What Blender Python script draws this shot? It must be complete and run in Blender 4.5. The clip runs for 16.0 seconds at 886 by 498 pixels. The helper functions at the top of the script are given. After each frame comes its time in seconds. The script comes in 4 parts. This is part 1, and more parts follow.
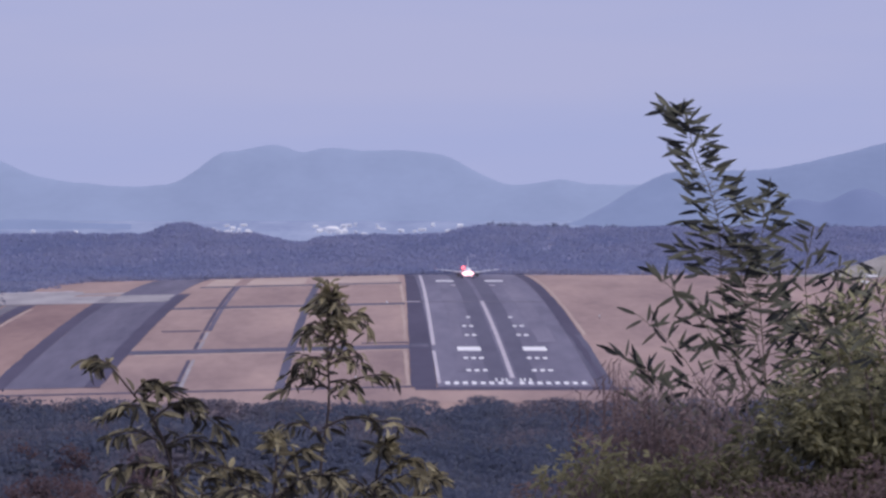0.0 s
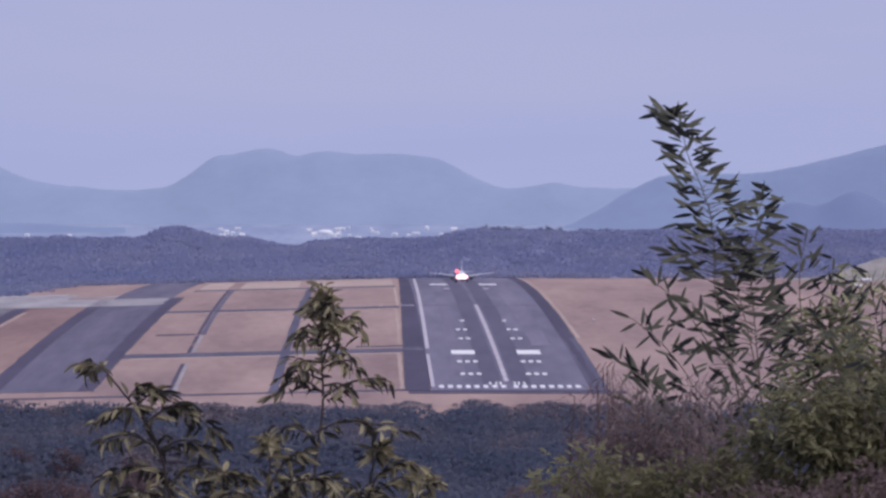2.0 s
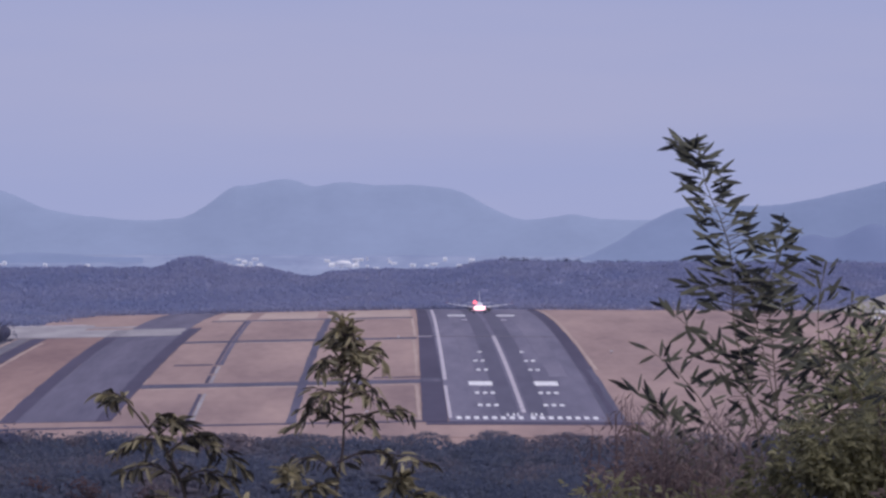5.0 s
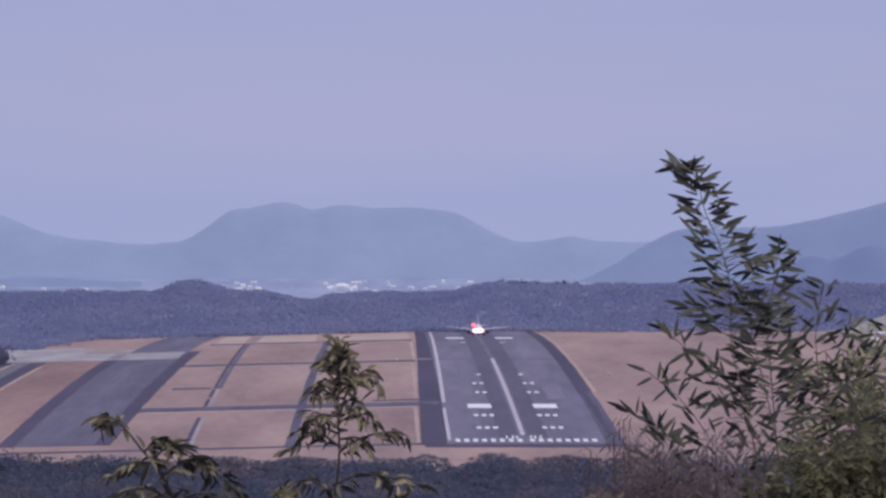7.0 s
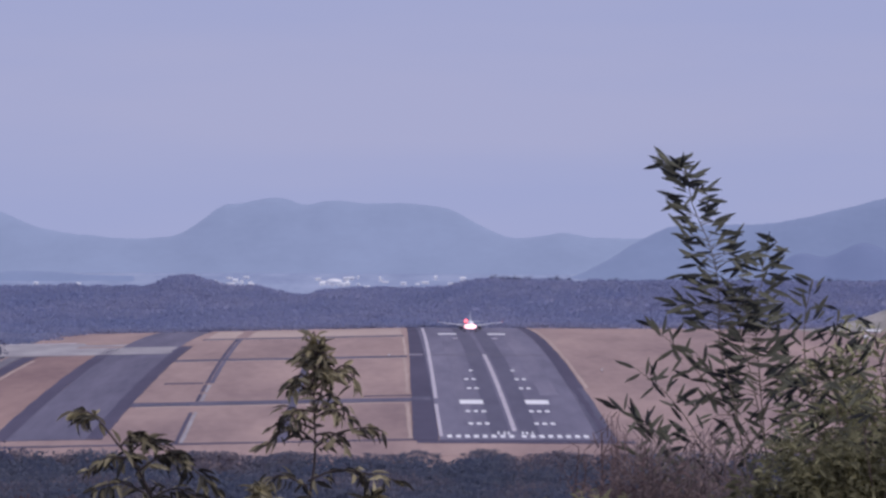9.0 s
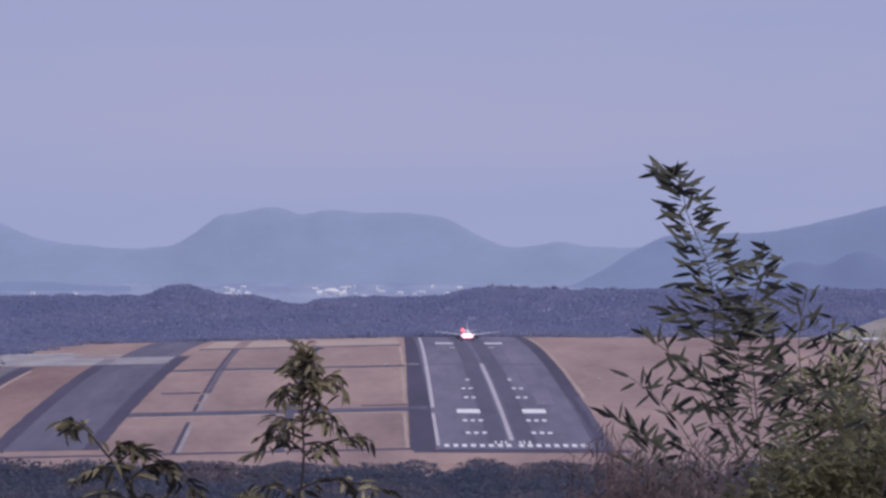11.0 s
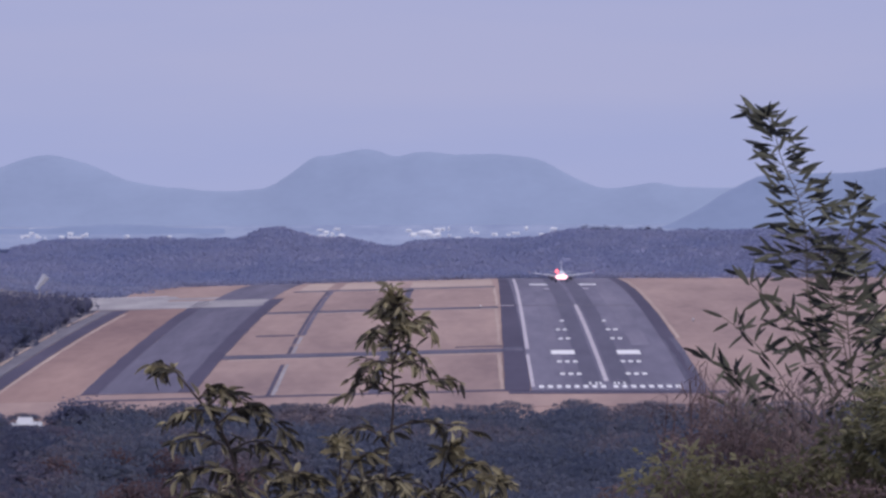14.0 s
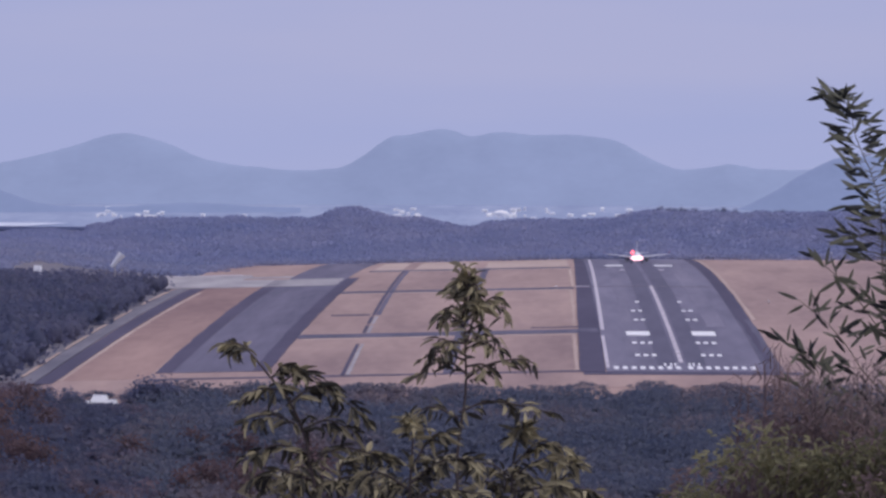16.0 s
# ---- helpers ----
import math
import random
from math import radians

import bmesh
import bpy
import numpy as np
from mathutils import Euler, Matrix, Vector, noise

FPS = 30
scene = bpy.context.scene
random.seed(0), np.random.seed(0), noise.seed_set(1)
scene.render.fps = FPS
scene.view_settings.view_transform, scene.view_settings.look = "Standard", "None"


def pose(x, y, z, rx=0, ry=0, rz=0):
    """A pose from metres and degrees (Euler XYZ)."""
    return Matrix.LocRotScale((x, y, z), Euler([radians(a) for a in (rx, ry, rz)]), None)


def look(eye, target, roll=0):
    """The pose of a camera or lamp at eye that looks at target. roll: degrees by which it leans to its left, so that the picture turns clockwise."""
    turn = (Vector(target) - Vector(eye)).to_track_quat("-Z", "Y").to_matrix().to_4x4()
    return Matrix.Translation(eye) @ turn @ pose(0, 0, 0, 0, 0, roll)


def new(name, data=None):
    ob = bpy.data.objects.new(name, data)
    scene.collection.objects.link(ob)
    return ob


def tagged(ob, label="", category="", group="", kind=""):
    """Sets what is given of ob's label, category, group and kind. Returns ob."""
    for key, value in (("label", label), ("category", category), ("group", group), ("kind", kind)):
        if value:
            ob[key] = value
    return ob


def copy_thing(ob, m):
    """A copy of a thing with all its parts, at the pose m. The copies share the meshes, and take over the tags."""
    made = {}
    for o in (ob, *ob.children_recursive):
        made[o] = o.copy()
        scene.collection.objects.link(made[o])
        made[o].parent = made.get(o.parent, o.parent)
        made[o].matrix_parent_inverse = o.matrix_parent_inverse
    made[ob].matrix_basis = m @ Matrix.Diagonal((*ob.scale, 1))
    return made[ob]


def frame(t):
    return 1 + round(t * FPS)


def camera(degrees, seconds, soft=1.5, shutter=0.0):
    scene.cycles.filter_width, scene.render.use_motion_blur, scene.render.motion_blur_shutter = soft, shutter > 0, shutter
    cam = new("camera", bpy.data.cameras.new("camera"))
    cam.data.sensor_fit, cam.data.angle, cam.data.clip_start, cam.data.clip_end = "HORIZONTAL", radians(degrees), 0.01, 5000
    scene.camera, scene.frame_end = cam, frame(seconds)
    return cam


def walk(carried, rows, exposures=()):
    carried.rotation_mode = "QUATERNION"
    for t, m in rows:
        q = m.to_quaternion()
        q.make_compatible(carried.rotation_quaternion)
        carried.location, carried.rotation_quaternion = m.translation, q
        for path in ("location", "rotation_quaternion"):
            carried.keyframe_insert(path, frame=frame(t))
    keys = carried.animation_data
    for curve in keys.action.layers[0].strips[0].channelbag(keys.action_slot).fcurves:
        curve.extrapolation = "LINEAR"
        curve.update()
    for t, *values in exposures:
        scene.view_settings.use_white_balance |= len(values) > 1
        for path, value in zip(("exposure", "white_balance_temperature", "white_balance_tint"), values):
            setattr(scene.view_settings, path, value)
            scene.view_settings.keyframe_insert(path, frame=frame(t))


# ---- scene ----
# ---- camera ----
EYE_Z = 59.5            # eye above the runway threshold
SC = 0.6                # the far country is drawn at this scale, inside the lens's reach

cam = camera(4.605, 16.0, soft=2.8)
# seconds, sideways shift in m, turn to the left, tilt, lean in degrees
ROWS = [
    (0.0, -0.000, -0.0532, -0.6236, 0.039),
    (0.5, -0.000, -0.0731, -0.6238, 0.094),
    (1.0, 0.000, -0.0755, -0.6244, 0.060),
    (1.5, 0.001, -0.0835, -0.6294, 0.024),
    (2.0, -0.000, -0.0851, -0.6056, 0.015),
    (2.5, -0.005, -0.0706, -0.5890, 0.074),
    (3.0, -0.009, -0.0437, -0.5611, 0.202),
    (3.5, -0.010, -0.0125, -0.5245, 0.120),
    (4.0, -0.009, 0.0207, -0.4825, 0.159),
    (4.2, -0.008, 0.0147, -0.4863, 0.229),
    (6.3, -0.006, -0.0055, -0.3552, 0.110),
    (6.5, -0.006, -0.0031, -0.3568, 0.131),
    (7.0, 0.000, 0.0000, -0.3261, 0.000),
    (7.5, 0.010, 0.0315, -0.3106, 0.210),
    (8.0, 0.018, 0.0189, -0.2953, 0.282),
    (8.5, 0.022, -0.0019, -0.3152, 0.314),
    (9.0, 0.029, -0.0382, -0.3476, 0.236),
    (9.2, 0.027, -0.0523, -0.3511, 0.246),
    (11.3, 0.046, -0.0220, -0.2962, 0.066),
    (11.5, 0.042, 0.0125, -0.3130, 0.050),
    (12.0, 0.048, 0.0575, -0.3271, 0.012),
    (12.5, 0.047, 0.1213, -0.3944, -0.193),
    (13.0, 0.047, 0.1497, -0.4591, -0.127),
    (13.5, 0.050, 0.2608, -0.5211, -0.279),
    (14.0, 0.054, 0.4337, -0.6034, -0.173),
    (14.5, 0.055, 0.5654, -0.6119, -0.015),
    (15.0, 0.054, 0.6689, -0.6529, 0.108),
    (15.5, 0.055, 0.6999, -0.6519, 0.280),
    (16.0, 0.058, 0.8274, -0.7066, 0.190),
]


def view(cx, yaw, tilt, lean):
    y, p = radians(yaw), radians(tilt)
    eye = Vector((cx, 0, EYE_Z))
    way = Vector((-math.sin(y) * math.cos(p), math.cos(y) * math.cos(p), math.sin(p)))
    return look(eye, eye + way * 100.0, lean)


walk(cam, [(t, view(c, y, p, r)) for t, c, y, p, r in ROWS],
     exposures=[(0.0, 0.10), (3.5, 0.08), (4.0, -0.02), (4.2, -0.03), (6.3, -0.06), (7.0, -0.03), (8.0, -0.10), (8.5, -0.10), (9.2, -0.02), (11.3, -0.11), (12.0, -0.03), (12.5, 0.0), (14.5, 0.04), (16.0, 0.05)])

# ---- world and sun ----
SUN_EL, SUN_AZ = radians(58), radians(110)
world = bpy.data.worlds.new("sky")
scene.world = world
world.use_nodes = True
wn, wl = world.node_tree.nodes, world.node_tree.links
wn.clear()
w_out = wn.new("ShaderNodeOutputWorld")
w_bg = wn.new("ShaderNodeBackground")
w_sky = wn.new("ShaderNodeTexSky")
w_sky.sky_type = "NISHITA"
w_sky.sun_disc = False
w_sky.sun_elevation, w_sky.sun_rotation = SUN_EL, SUN_AZ
w_sky.air_density, w_sky.dust_density, w_sky.ozone_density = 1.2, 2.0, 2.5
w_tc = wn.new("ShaderNodeTexCoord")
w_map = wn.new("ShaderNodeMapping")
w_map.inputs["Location"].default_value = (0, 0, 0.22)   # the hazy band above the horizon
wl.new(w_tc.outputs["Generated"], w_map.inputs["Vector"])
wl.new(w_map.outputs["Vector"], w_sky.inputs["Vector"])
w_bands = wn.new("ShaderNodeMapping")
w_bands.inputs["Scale"].default_value = (9, 9, 70)
wl.new(w_tc.outputs["Generated"], w_bands.inputs["Vector"])
w_noise = wn.new("ShaderNodeTexNoise")
w_noise.inputs["Scale"].default_value = 1.3
w_noise.inputs["Detail"].default_value = 4
wl.new(w_bands.outputs["Vector"], w_noise.inputs["Vector"])
w_ramp = wn.new("ShaderNodeValToRGB")
w_ramp.color_ramp.elements[0].position, w_ramp.color_ramp.elements[0].color = 0.36, (3.42, 3.62, 6.05, 1)
w_ramp.color_ramp.elements[1].position, w_ramp.color_ramp.elements[1].color = 0.66, (3.85, 3.85, 6.0, 1)
wl.new(w_noise.outputs["Fac"], w_ramp.inputs["Fac"])
w_mix = wn.new("ShaderNodeMix")
w_mix.data_type = "RGBA"
w_mix.inputs["Factor"].default_value = 0.85             # thin high overcast over the clear sky
wl.new(w_sky.outputs["Color"], w_mix.inputs["A"])
wl.new(w_ramp.outputs["Color"], w_mix.inputs["B"])
wl.new(w_mix.outputs["Result"], w_bg.inputs["Color"])
w_bg.inputs["Strength"].default_value = 0.11
wl.new(w_bg.outputs["Background"], w_out.inputs["Surface"])

sun = new("sun", bpy.data.lights.new("sun", "SUN"))
sun.data.energy, sun.data.angle, sun.data.color = 1.85, radians(80), (1.0, 0.93, 0.86)
sun.matrix_world = look((math.sin(SUN_AZ) * math.cos(SUN_EL) * 50, math.cos(SUN_AZ) * math.cos(SUN_EL) * 50, math.sin(SUN_EL) * 50), (0, 0, 0))

# ---- materials ----


def material(name, dark, light, scale, rough=0.85, fine=8.0, bump=0.2, islands=0.0, stretch=(1, 1, 1), glow=None, metal=0.0, through_light=0.0, mid=None, veil=0.0):
    """A surface mottled at two scales; islands: how far single pieces differ in shade."""
    m = bpy.data.materials.new(name)
    m.use_nodes = True
    n, l = m.node_tree.nodes, m.node_tree.links
    b = n["Principled BSDF"]
    b.inputs["Roughness"].default_value = rough
    b.inputs["Metallic"].default_value = metal
    b.inputs["Specular IOR Level"].default_value = 0.25
    geo = n.new("ShaderNodeNewGeometry")
    mp = n.new("ShaderNodeMapping")
    mp.inputs["Scale"].default_value = [s / scale for s in stretch]
    l.new(geo.outputs["Position"], mp.inputs["Vector"])
    big, small = n.new("ShaderNodeTexNoise"), n.new("ShaderNodeTexNoise")
    big.inputs["Scale"].default_value, small.inputs["Scale"].default_value = 1.0, fine
    big.inputs["Detail"].default_value, small.inputs["Detail"].default_value = 3, 2
    for t in (big, small):
        l.new(mp.outputs["Vector"], t.inputs["Vector"])
    mixv = n.new("ShaderNodeMath")
    mixv.operation = "MULTIPLY_ADD"
    mixv.inputs[1].default_value = 0.35
    l.new(small.outputs["Fac"], mixv.inputs[0])
    l.new(big.outputs["Fac"], mixv.inputs[2])
    value = mixv.outputs[0]
    if islands:
        info = n.new("ShaderNodeObjectInfo")
        add = n.new("ShaderNodeMath")
        l.new(geo.outputs["Random Per Island"], add.inputs[0])
        l.new(info.outputs["Random"], add.inputs[1])
        fra = n.new("ShaderNodeMath")
        fra.operation = "FRACT"
        l.new(add.outputs[0], fra.inputs[0])
        mul = n.new("ShaderNodeMath")
        mul.operation = "MULTIPLY_ADD"
        mul.inputs[1].default_value = islands
        l.new(fra.outputs[0], mul.inputs[0])
        l.new(value, mul.inputs[2])
        value = mul.outputs[0]
    ramp = n.new("ShaderNodeValToRGB")
    r = ramp.color_ramp
    r.elements[0].position, r.elements[0].color = 0.42 + islands * 0.3, (*dark, 1)
    r.elements[1].position, r.elements[1].color = 0.94 + islands * 0.6, (*light, 1)
    if mid:
        r.elements.new(0.66 + islands * 0.45).color = (*mid, 1)
    l.new(value, ramp.inputs["Fac"])
    l.new(ramp.outputs["Color"], b.inputs["Base Color"])
    if bump:
        bp = n.new("ShaderNodeBump")
        bp.inputs["Strength"].default_value = bump
        bp.inputs["Distance"].default_value = scale * 0.02
        l.new(small.outputs["Fac"], bp.inputs["Height"])
        l.new(bp.outputs["Normal"], b.inputs["Normal"])
    if through_light:
        tr, mx = n.new("ShaderNodeBsdfTranslucent"), n.new("ShaderNodeMixShader")
        mx.inputs[0].default_value = through_light
        l.new(ramp.outputs["Color"], tr.inputs["Color"])
        l.new(b.outputs[0], mx.inputs[1])
        l.new(tr.outputs[0], mx.inputs[2])
        l.new(mx.outputs[0], n["Material Output"].inputs["Surface"])
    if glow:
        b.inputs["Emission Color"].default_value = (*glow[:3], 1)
    # veil: uneven tone in the mountains' painted haze glow
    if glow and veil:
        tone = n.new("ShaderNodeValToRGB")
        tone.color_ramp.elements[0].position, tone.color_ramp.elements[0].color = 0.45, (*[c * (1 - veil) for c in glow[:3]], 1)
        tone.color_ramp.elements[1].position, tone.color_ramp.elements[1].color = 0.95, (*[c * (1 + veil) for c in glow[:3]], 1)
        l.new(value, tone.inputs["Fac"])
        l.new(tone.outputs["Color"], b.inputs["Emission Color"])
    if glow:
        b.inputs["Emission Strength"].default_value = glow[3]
    return m


DRY_GRASS = material("dry_grass", (0.228, 0.156, 0.153), (0.42, 0.296, 0.26), 16, fine=9, stretch=(0.6, 0.05, 1))
RUSTY_GRASS = material("rusty_grass", (0.205, 0.128, 0.125), (0.375, 0.248, 0.215), 16, fine=9, stretch=(0.6, 0.05, 1))
STRAW = material("pale_straw", (0.36, 0.265, 0.235), (0.50, 0.39, 0.335), 12, fine=9, stretch=(0.6, 0.06, 1))
ASPHALT = material("asphalt", (0.100, 0.093, 0.143), (0.200, 0.185, 0.250), 14, 0.75, 5, stretch=(1, 0.05, 1))
DARK_ASPHALT = material("dark_asphalt", (0.050, 0.043, 0.080), (0.084, 0.071, 0.118), 20, 0.8, 6, stretch=(1, 0.1, 1))
RUBBER = material("rubber_marks", (0.078, 0.073, 0.117), (0.125, 0.117, 0.172), 16, 0.8, 6, stretch=(1, 0.06, 1))
TAXI = material("taxiway_asphalt", (0.072, 0.067, 0.112), (0.172, 0.157, 0.215), 18, 0.8, 6, stretch=(1.6, 0.05, 1))
MID_ASPHALT = material("worn_shoulder", (0.064, 0.060, 0.10), (0.122, 0.112, 0.165), 14, 0.8, 6, stretch=(1, 0.06, 1))
PALE_ASPHALT = material("pale_asphalt", (0.114, 0.106, 0.158), (0.218, 0.20, 0.264), 12, 0.75, 6, stretch=(1, 0.05, 1))
WORN_ROAD = material("worn_road", (0.115, 0.11, 0.145), (0.21, 0.195, 0.225), 8, 0.85, 6, stretch=(1, 0.1, 1))
CONCRETE = material("concrete", (0.24, 0.225, 0.245), (0.42, 0.39, 0.40), 10, 0.85, 6, stretch=(1, 0.15, 1))
PAINT = material("white_paint", (0.74, 0.73, 0.75), (0.86, 0.85, 0.86), 3, 0.6, 6)
WORN_PAINT = material("worn_white_paint", (0.42, 0.38, 0.43), (0.60, 0.55, 0.60), 8, 0.7, 6)
WOOD_FLOOR = material("woodland_floor", (0.12, 0.118, 0.155), (0.20, 0.18, 0.20), 30)
# ridge floor and trees: pale blue of distance haze painted into the base colours
HAZED_RIDGE_FLOOR = material("hazed_ridge_floor", (0.22, 0.24, 0.38), (0.30, 0.30, 0.42), 45, 0.95, 5, 0)
FAR_WOOD_HAZED = material("far_woodland", (0.262, 0.300, 0.462), (0.355, 0.362, 0.495), 45, 0.95, 5, 0, islands=0.03, through_light=0.5, stretch=(1, 0.5, 1))
# nearer woods: foliage colours lifted and blued to paint in the haze
NEAR_WOOD_HAZED = material("near_woodland", (0.100, 0.122, 0.188), (0.215, 0.176, 0.198), 26, 0.95, 5, 0, islands=0.06, through_light=0.5, stretch=(1, 0.35, 1), mid=(0.137, 0.15, 0.205))
LEFT_WOOD_HAZED = material("dark_woodland", (0.102, 0.12, 0.20), (0.185, 0.18, 0.262), 30, 0.95, 6, 0, islands=0.06, through_light=0.5, stretch=(1, 0.3, 1))
BROWN_WOOD_HAZED = material("brown_woodland", (0.098, 0.116, 0.182), (0.25, 0.172, 0.185), 24, 0.95, 5, 0, islands=0.08, through_light=0.5, stretch=(1, 0.35, 1), mid=(0.112, 0.118, 0.178))
BARK = material("bark", (0.05, 0.04, 0.035), (0.12, 0.09, 0.08), 0.5)
# distance haze is painted on: these ridges give off its blue themselves
MOUNTAIN = material("haze_glow_mountain", (0.07, 0.09, 0.14), (0.08, 0.10, 0.15), 26, 1.0, 6, 0, glow=(0.187, 0.219, 0.360, 1.0), veil=0.05, stretch=(1, 0.3, 2.2))
MOUNTAIN_NEAR = material("haze_glow_spur", (0.06, 0.08, 0.13), (0.07, 0.09, 0.14), 26, 1.0, 6, 0, glow=(0.152, 0.182, 0.318, 1.0), veil=0.05, stretch=(1, 0.3, 2.2))
MOUNTAIN_DARK = material("haze_glow_hill", (0.06, 0.07, 0.12), (0.07, 0.08, 0.13), 40, 1.0, 6, 0, glow=(0.112, 0.142, 0.272, 1.0), veil=0.05, stretch=(1, 0.3, 2.2))
# the plain's pale blue is valley haze painted into its base colour
PLAIN = material("hazed_valley_plain", (0.23, 0.28, 0.42), (0.35, 0.40, 0.535), 20, 1.0, 6, 0, stretch=(1, 0.2, 1))
WHITE_WALL = material("white_wall", (0.76, 0.76, 0.78), (0.86, 0.86, 0.87), 6, 0.7)
GREY_ROOF = material("pale_roof", (0.45, 0.47, 0.52), (0.62, 0.63, 0.66), 5, 0.6)
WINDOW = material("dark_window", (0.05, 0.06, 0.09), (0.08, 0.09, 0.12), 3, 0.2)
# town window glass, paled by distance haze painted into its colour
HAZED_GLASS = material("haze_paled_window", (0.50, 0.53, 0.60), (0.58, 0.61, 0.68), 3, 0.3)
WATER = material("pale_water", (0.62, 0.66, 0.74), (0.72, 0.75, 0.82), 20, 0.3)
FUSELAGE = material("white_aircraft_paint", (0.72, 0.72, 0.75), (0.82, 0.82, 0.84), 4, 0.35)
RED_PAINT = material("red_paint", (0.45, 0.04, 0.05), (0.55, 0.06, 0.07), 3, 0.4)
METAL = material("grey_metal", (0.25, 0.25, 0.27), (0.35, 0.35, 0.37), 1, 0.4, metal=0.8)
LAMP = material("landing_light", (0.9, 0.8, 0.8), (0.95, 0.85, 0.85), 1, glow=(1.0, 0.46, 0.50, 2.6))
RED_LAMP = material("red_beacon", (0.8, 0.1, 0.1), (0.9, 0.15, 0.15), 1, glow=(1.0, 0.12, 0.16, 3.0))
BAMBOO_LEAF = material("bamboo_leaf", (0.027, 0.029, 0.030), (0.15, 0.15, 0.105), 0.5, 0.4, 6, 0.1, islands=0.75, through_light=0.2, mid=(0.036, 0.038, 0.034))
SHRUB_LEAF = material("shrub_leaf", (0.030, 0.027, 0.022), (0.34, 0.295, 0.175), 0.25, 0.4, 6, 0.1, islands=0.7, through_light=0.15, mid=(0.060, 0.052, 0.034))
BUSH_LEAF = material("bush_leaf", (0.080, 0.079, 0.048), (0.32, 0.30, 0.17), 0.5, 0.6, 6, 0.1, islands=0.35, through_light=0.5)
THICKET_LEAF = material("thicket_leaf", (0.044, 0.047, 0.029), (0.42, 0.405, 0.225), 0.5, 0.45, 6, 0.1, islands=0.6, through_light=0.25)
CULM = material("bamboo_culm", (0.10, 0.085, 0.06), (0.20, 0.17, 0.11), 0.3, 0.5)
BROWN_LEAF = material("withered_leaf", (0.125, 0.094, 0.096), (0.28, 0.205, 0.196), 0.5, 0.7, 6, 0.1, islands=0.4, through_light=0.5)
BROWN_TWIG = material("brown_twig", (0.100, 0.078, 0.084), (0.195, 0.148, 0.150), 0.4, 0.85, islands=0.3)
TWIG = material("bare_twig", (0.105, 0.072, 0.076), (0.21, 0.145, 0.144), 0.3, 0.8)

# ---- helpers for building ----


def mesh_object(name, verts, faces, mat, smooth=False):
    me = bpy.data.meshes.new(name)
    me.from_pydata([tuple(v) for v in verts], [], [tuple(f) for f in faces])
    me.materials.append(mat)
    if smooth:
        me.polygons.foreach_set("use_smooth", [True] * len(me.polygons))
    return new(name, me)


def part(name, bm, mat, parent, label=""):
    me = bpy.data.meshes.new(name)
    bm.to_mesh(me)
    bm.free()
    me.materials.append(mat)
    ob = new(name, me)
    ob.parent = parent
    return tagged(ob, label)


def child(ob, parent, label=""):
    ob.parent = parent
    return tagged(ob, label)


def box(size, at=(0, 0, 0), bevel=0.0, bm=None):
    bm = bm or bmesh.new()
    made = bmesh.ops.create_cube(bm, size=1, matrix=Matrix.LocRotScale(at, None, size))
    if bevel:
        edges = {e for v in made["verts"] for e in v.link_edges}
        bmesh.ops.bevel(bm, geom=list(edges), offset=bevel, segments=2, affect="EDGES")
    return bm


def tube(points, r0, r1, seg=7):
    """A tapered round stem along points."""
    bm = bmesh.new()
    pts = [Vector(p) for p in points]
    rings = []
    for i, p in enumerate(pts):
        way = (pts[min(i + 1, len(pts) - 1)] - pts[max(i - 1, 0)]).normalized()
        side = way.cross(Vector((0, 1, 0.01))).normalized()
        other = way.cross(side)
        r = r0 + (r1 - r0) * i / max(1, len(pts) - 1)
        rings.append([bm.verts.new(p + (side * math.cos(2 * math.pi * k / seg) + other * math.sin(2 * math.pi * k / seg)) * r) for k in range(seg)])
    for a, b in zip(rings, rings[1:]):
        for k in range(seg):
            f = bm.faces.new((a[k], a[(k + 1) % seg], b[(k + 1) % seg], b[k]))
            f.smooth = True
    bm.faces.new(rings[0][::-1])
    bm.faces.new(rings[-1])
    return bm


def curve(points, n=24):
    """A smooth line through points."""
    p = [Vector(q) for q in points]
    p = [p[0] * 2 - p[1]] + p + [p[-1] * 2 - p[-2]]
    out = []
    for i in range(n + 1):
        t = i / n * (len(p) - 3)
        k = min(int(t), len(p) - 4)
        t -= k
        a, b, c, d = p[k:k + 4]
        out.append(0.5 * (2 * b + (c - a) * t + (2 * a - 5 * b + 4 * c - d) * t * t + (3 * b - a - 3 * c + d) * t ** 3))
    return out


def even(line, n):
    """The same line in n steps of equal length."""
    run = [0.0]
    for a, b in zip(line, line[1:]):
        run.append(run[-1] + (b - a).length)
    out, k = [], 0
    for i in range(n + 1):
        d = run[-1] * i / n
        while k < len(line) - 2 and run[k + 1] < d:
            k += 1
        out.append(line[k].lerp(line[k + 1], (d - run[k]) / max(run[k + 1] - run[k], 1e-9)))
    return out


def smooth(e0, e1, x):
    t = min(max((x - e0) / (e1 - e0), 0.0), 1.0)
    return t * t * (3 - 2 * t)


def bell(x, c, w):
    return math.exp(-((x - c) / w) ** 2)


# ---- the lie of the land ----


def rise(a):
    """Height of the humped runway, a real metres from its threshold."""
    a = max(a, -420)
    if a > 2600:
        a = 2600
    k = a / 1000
    return 13.6 * k - 2.78 * k * k - 0.486 * k ** 3 if a > 0 else 9.0 * k


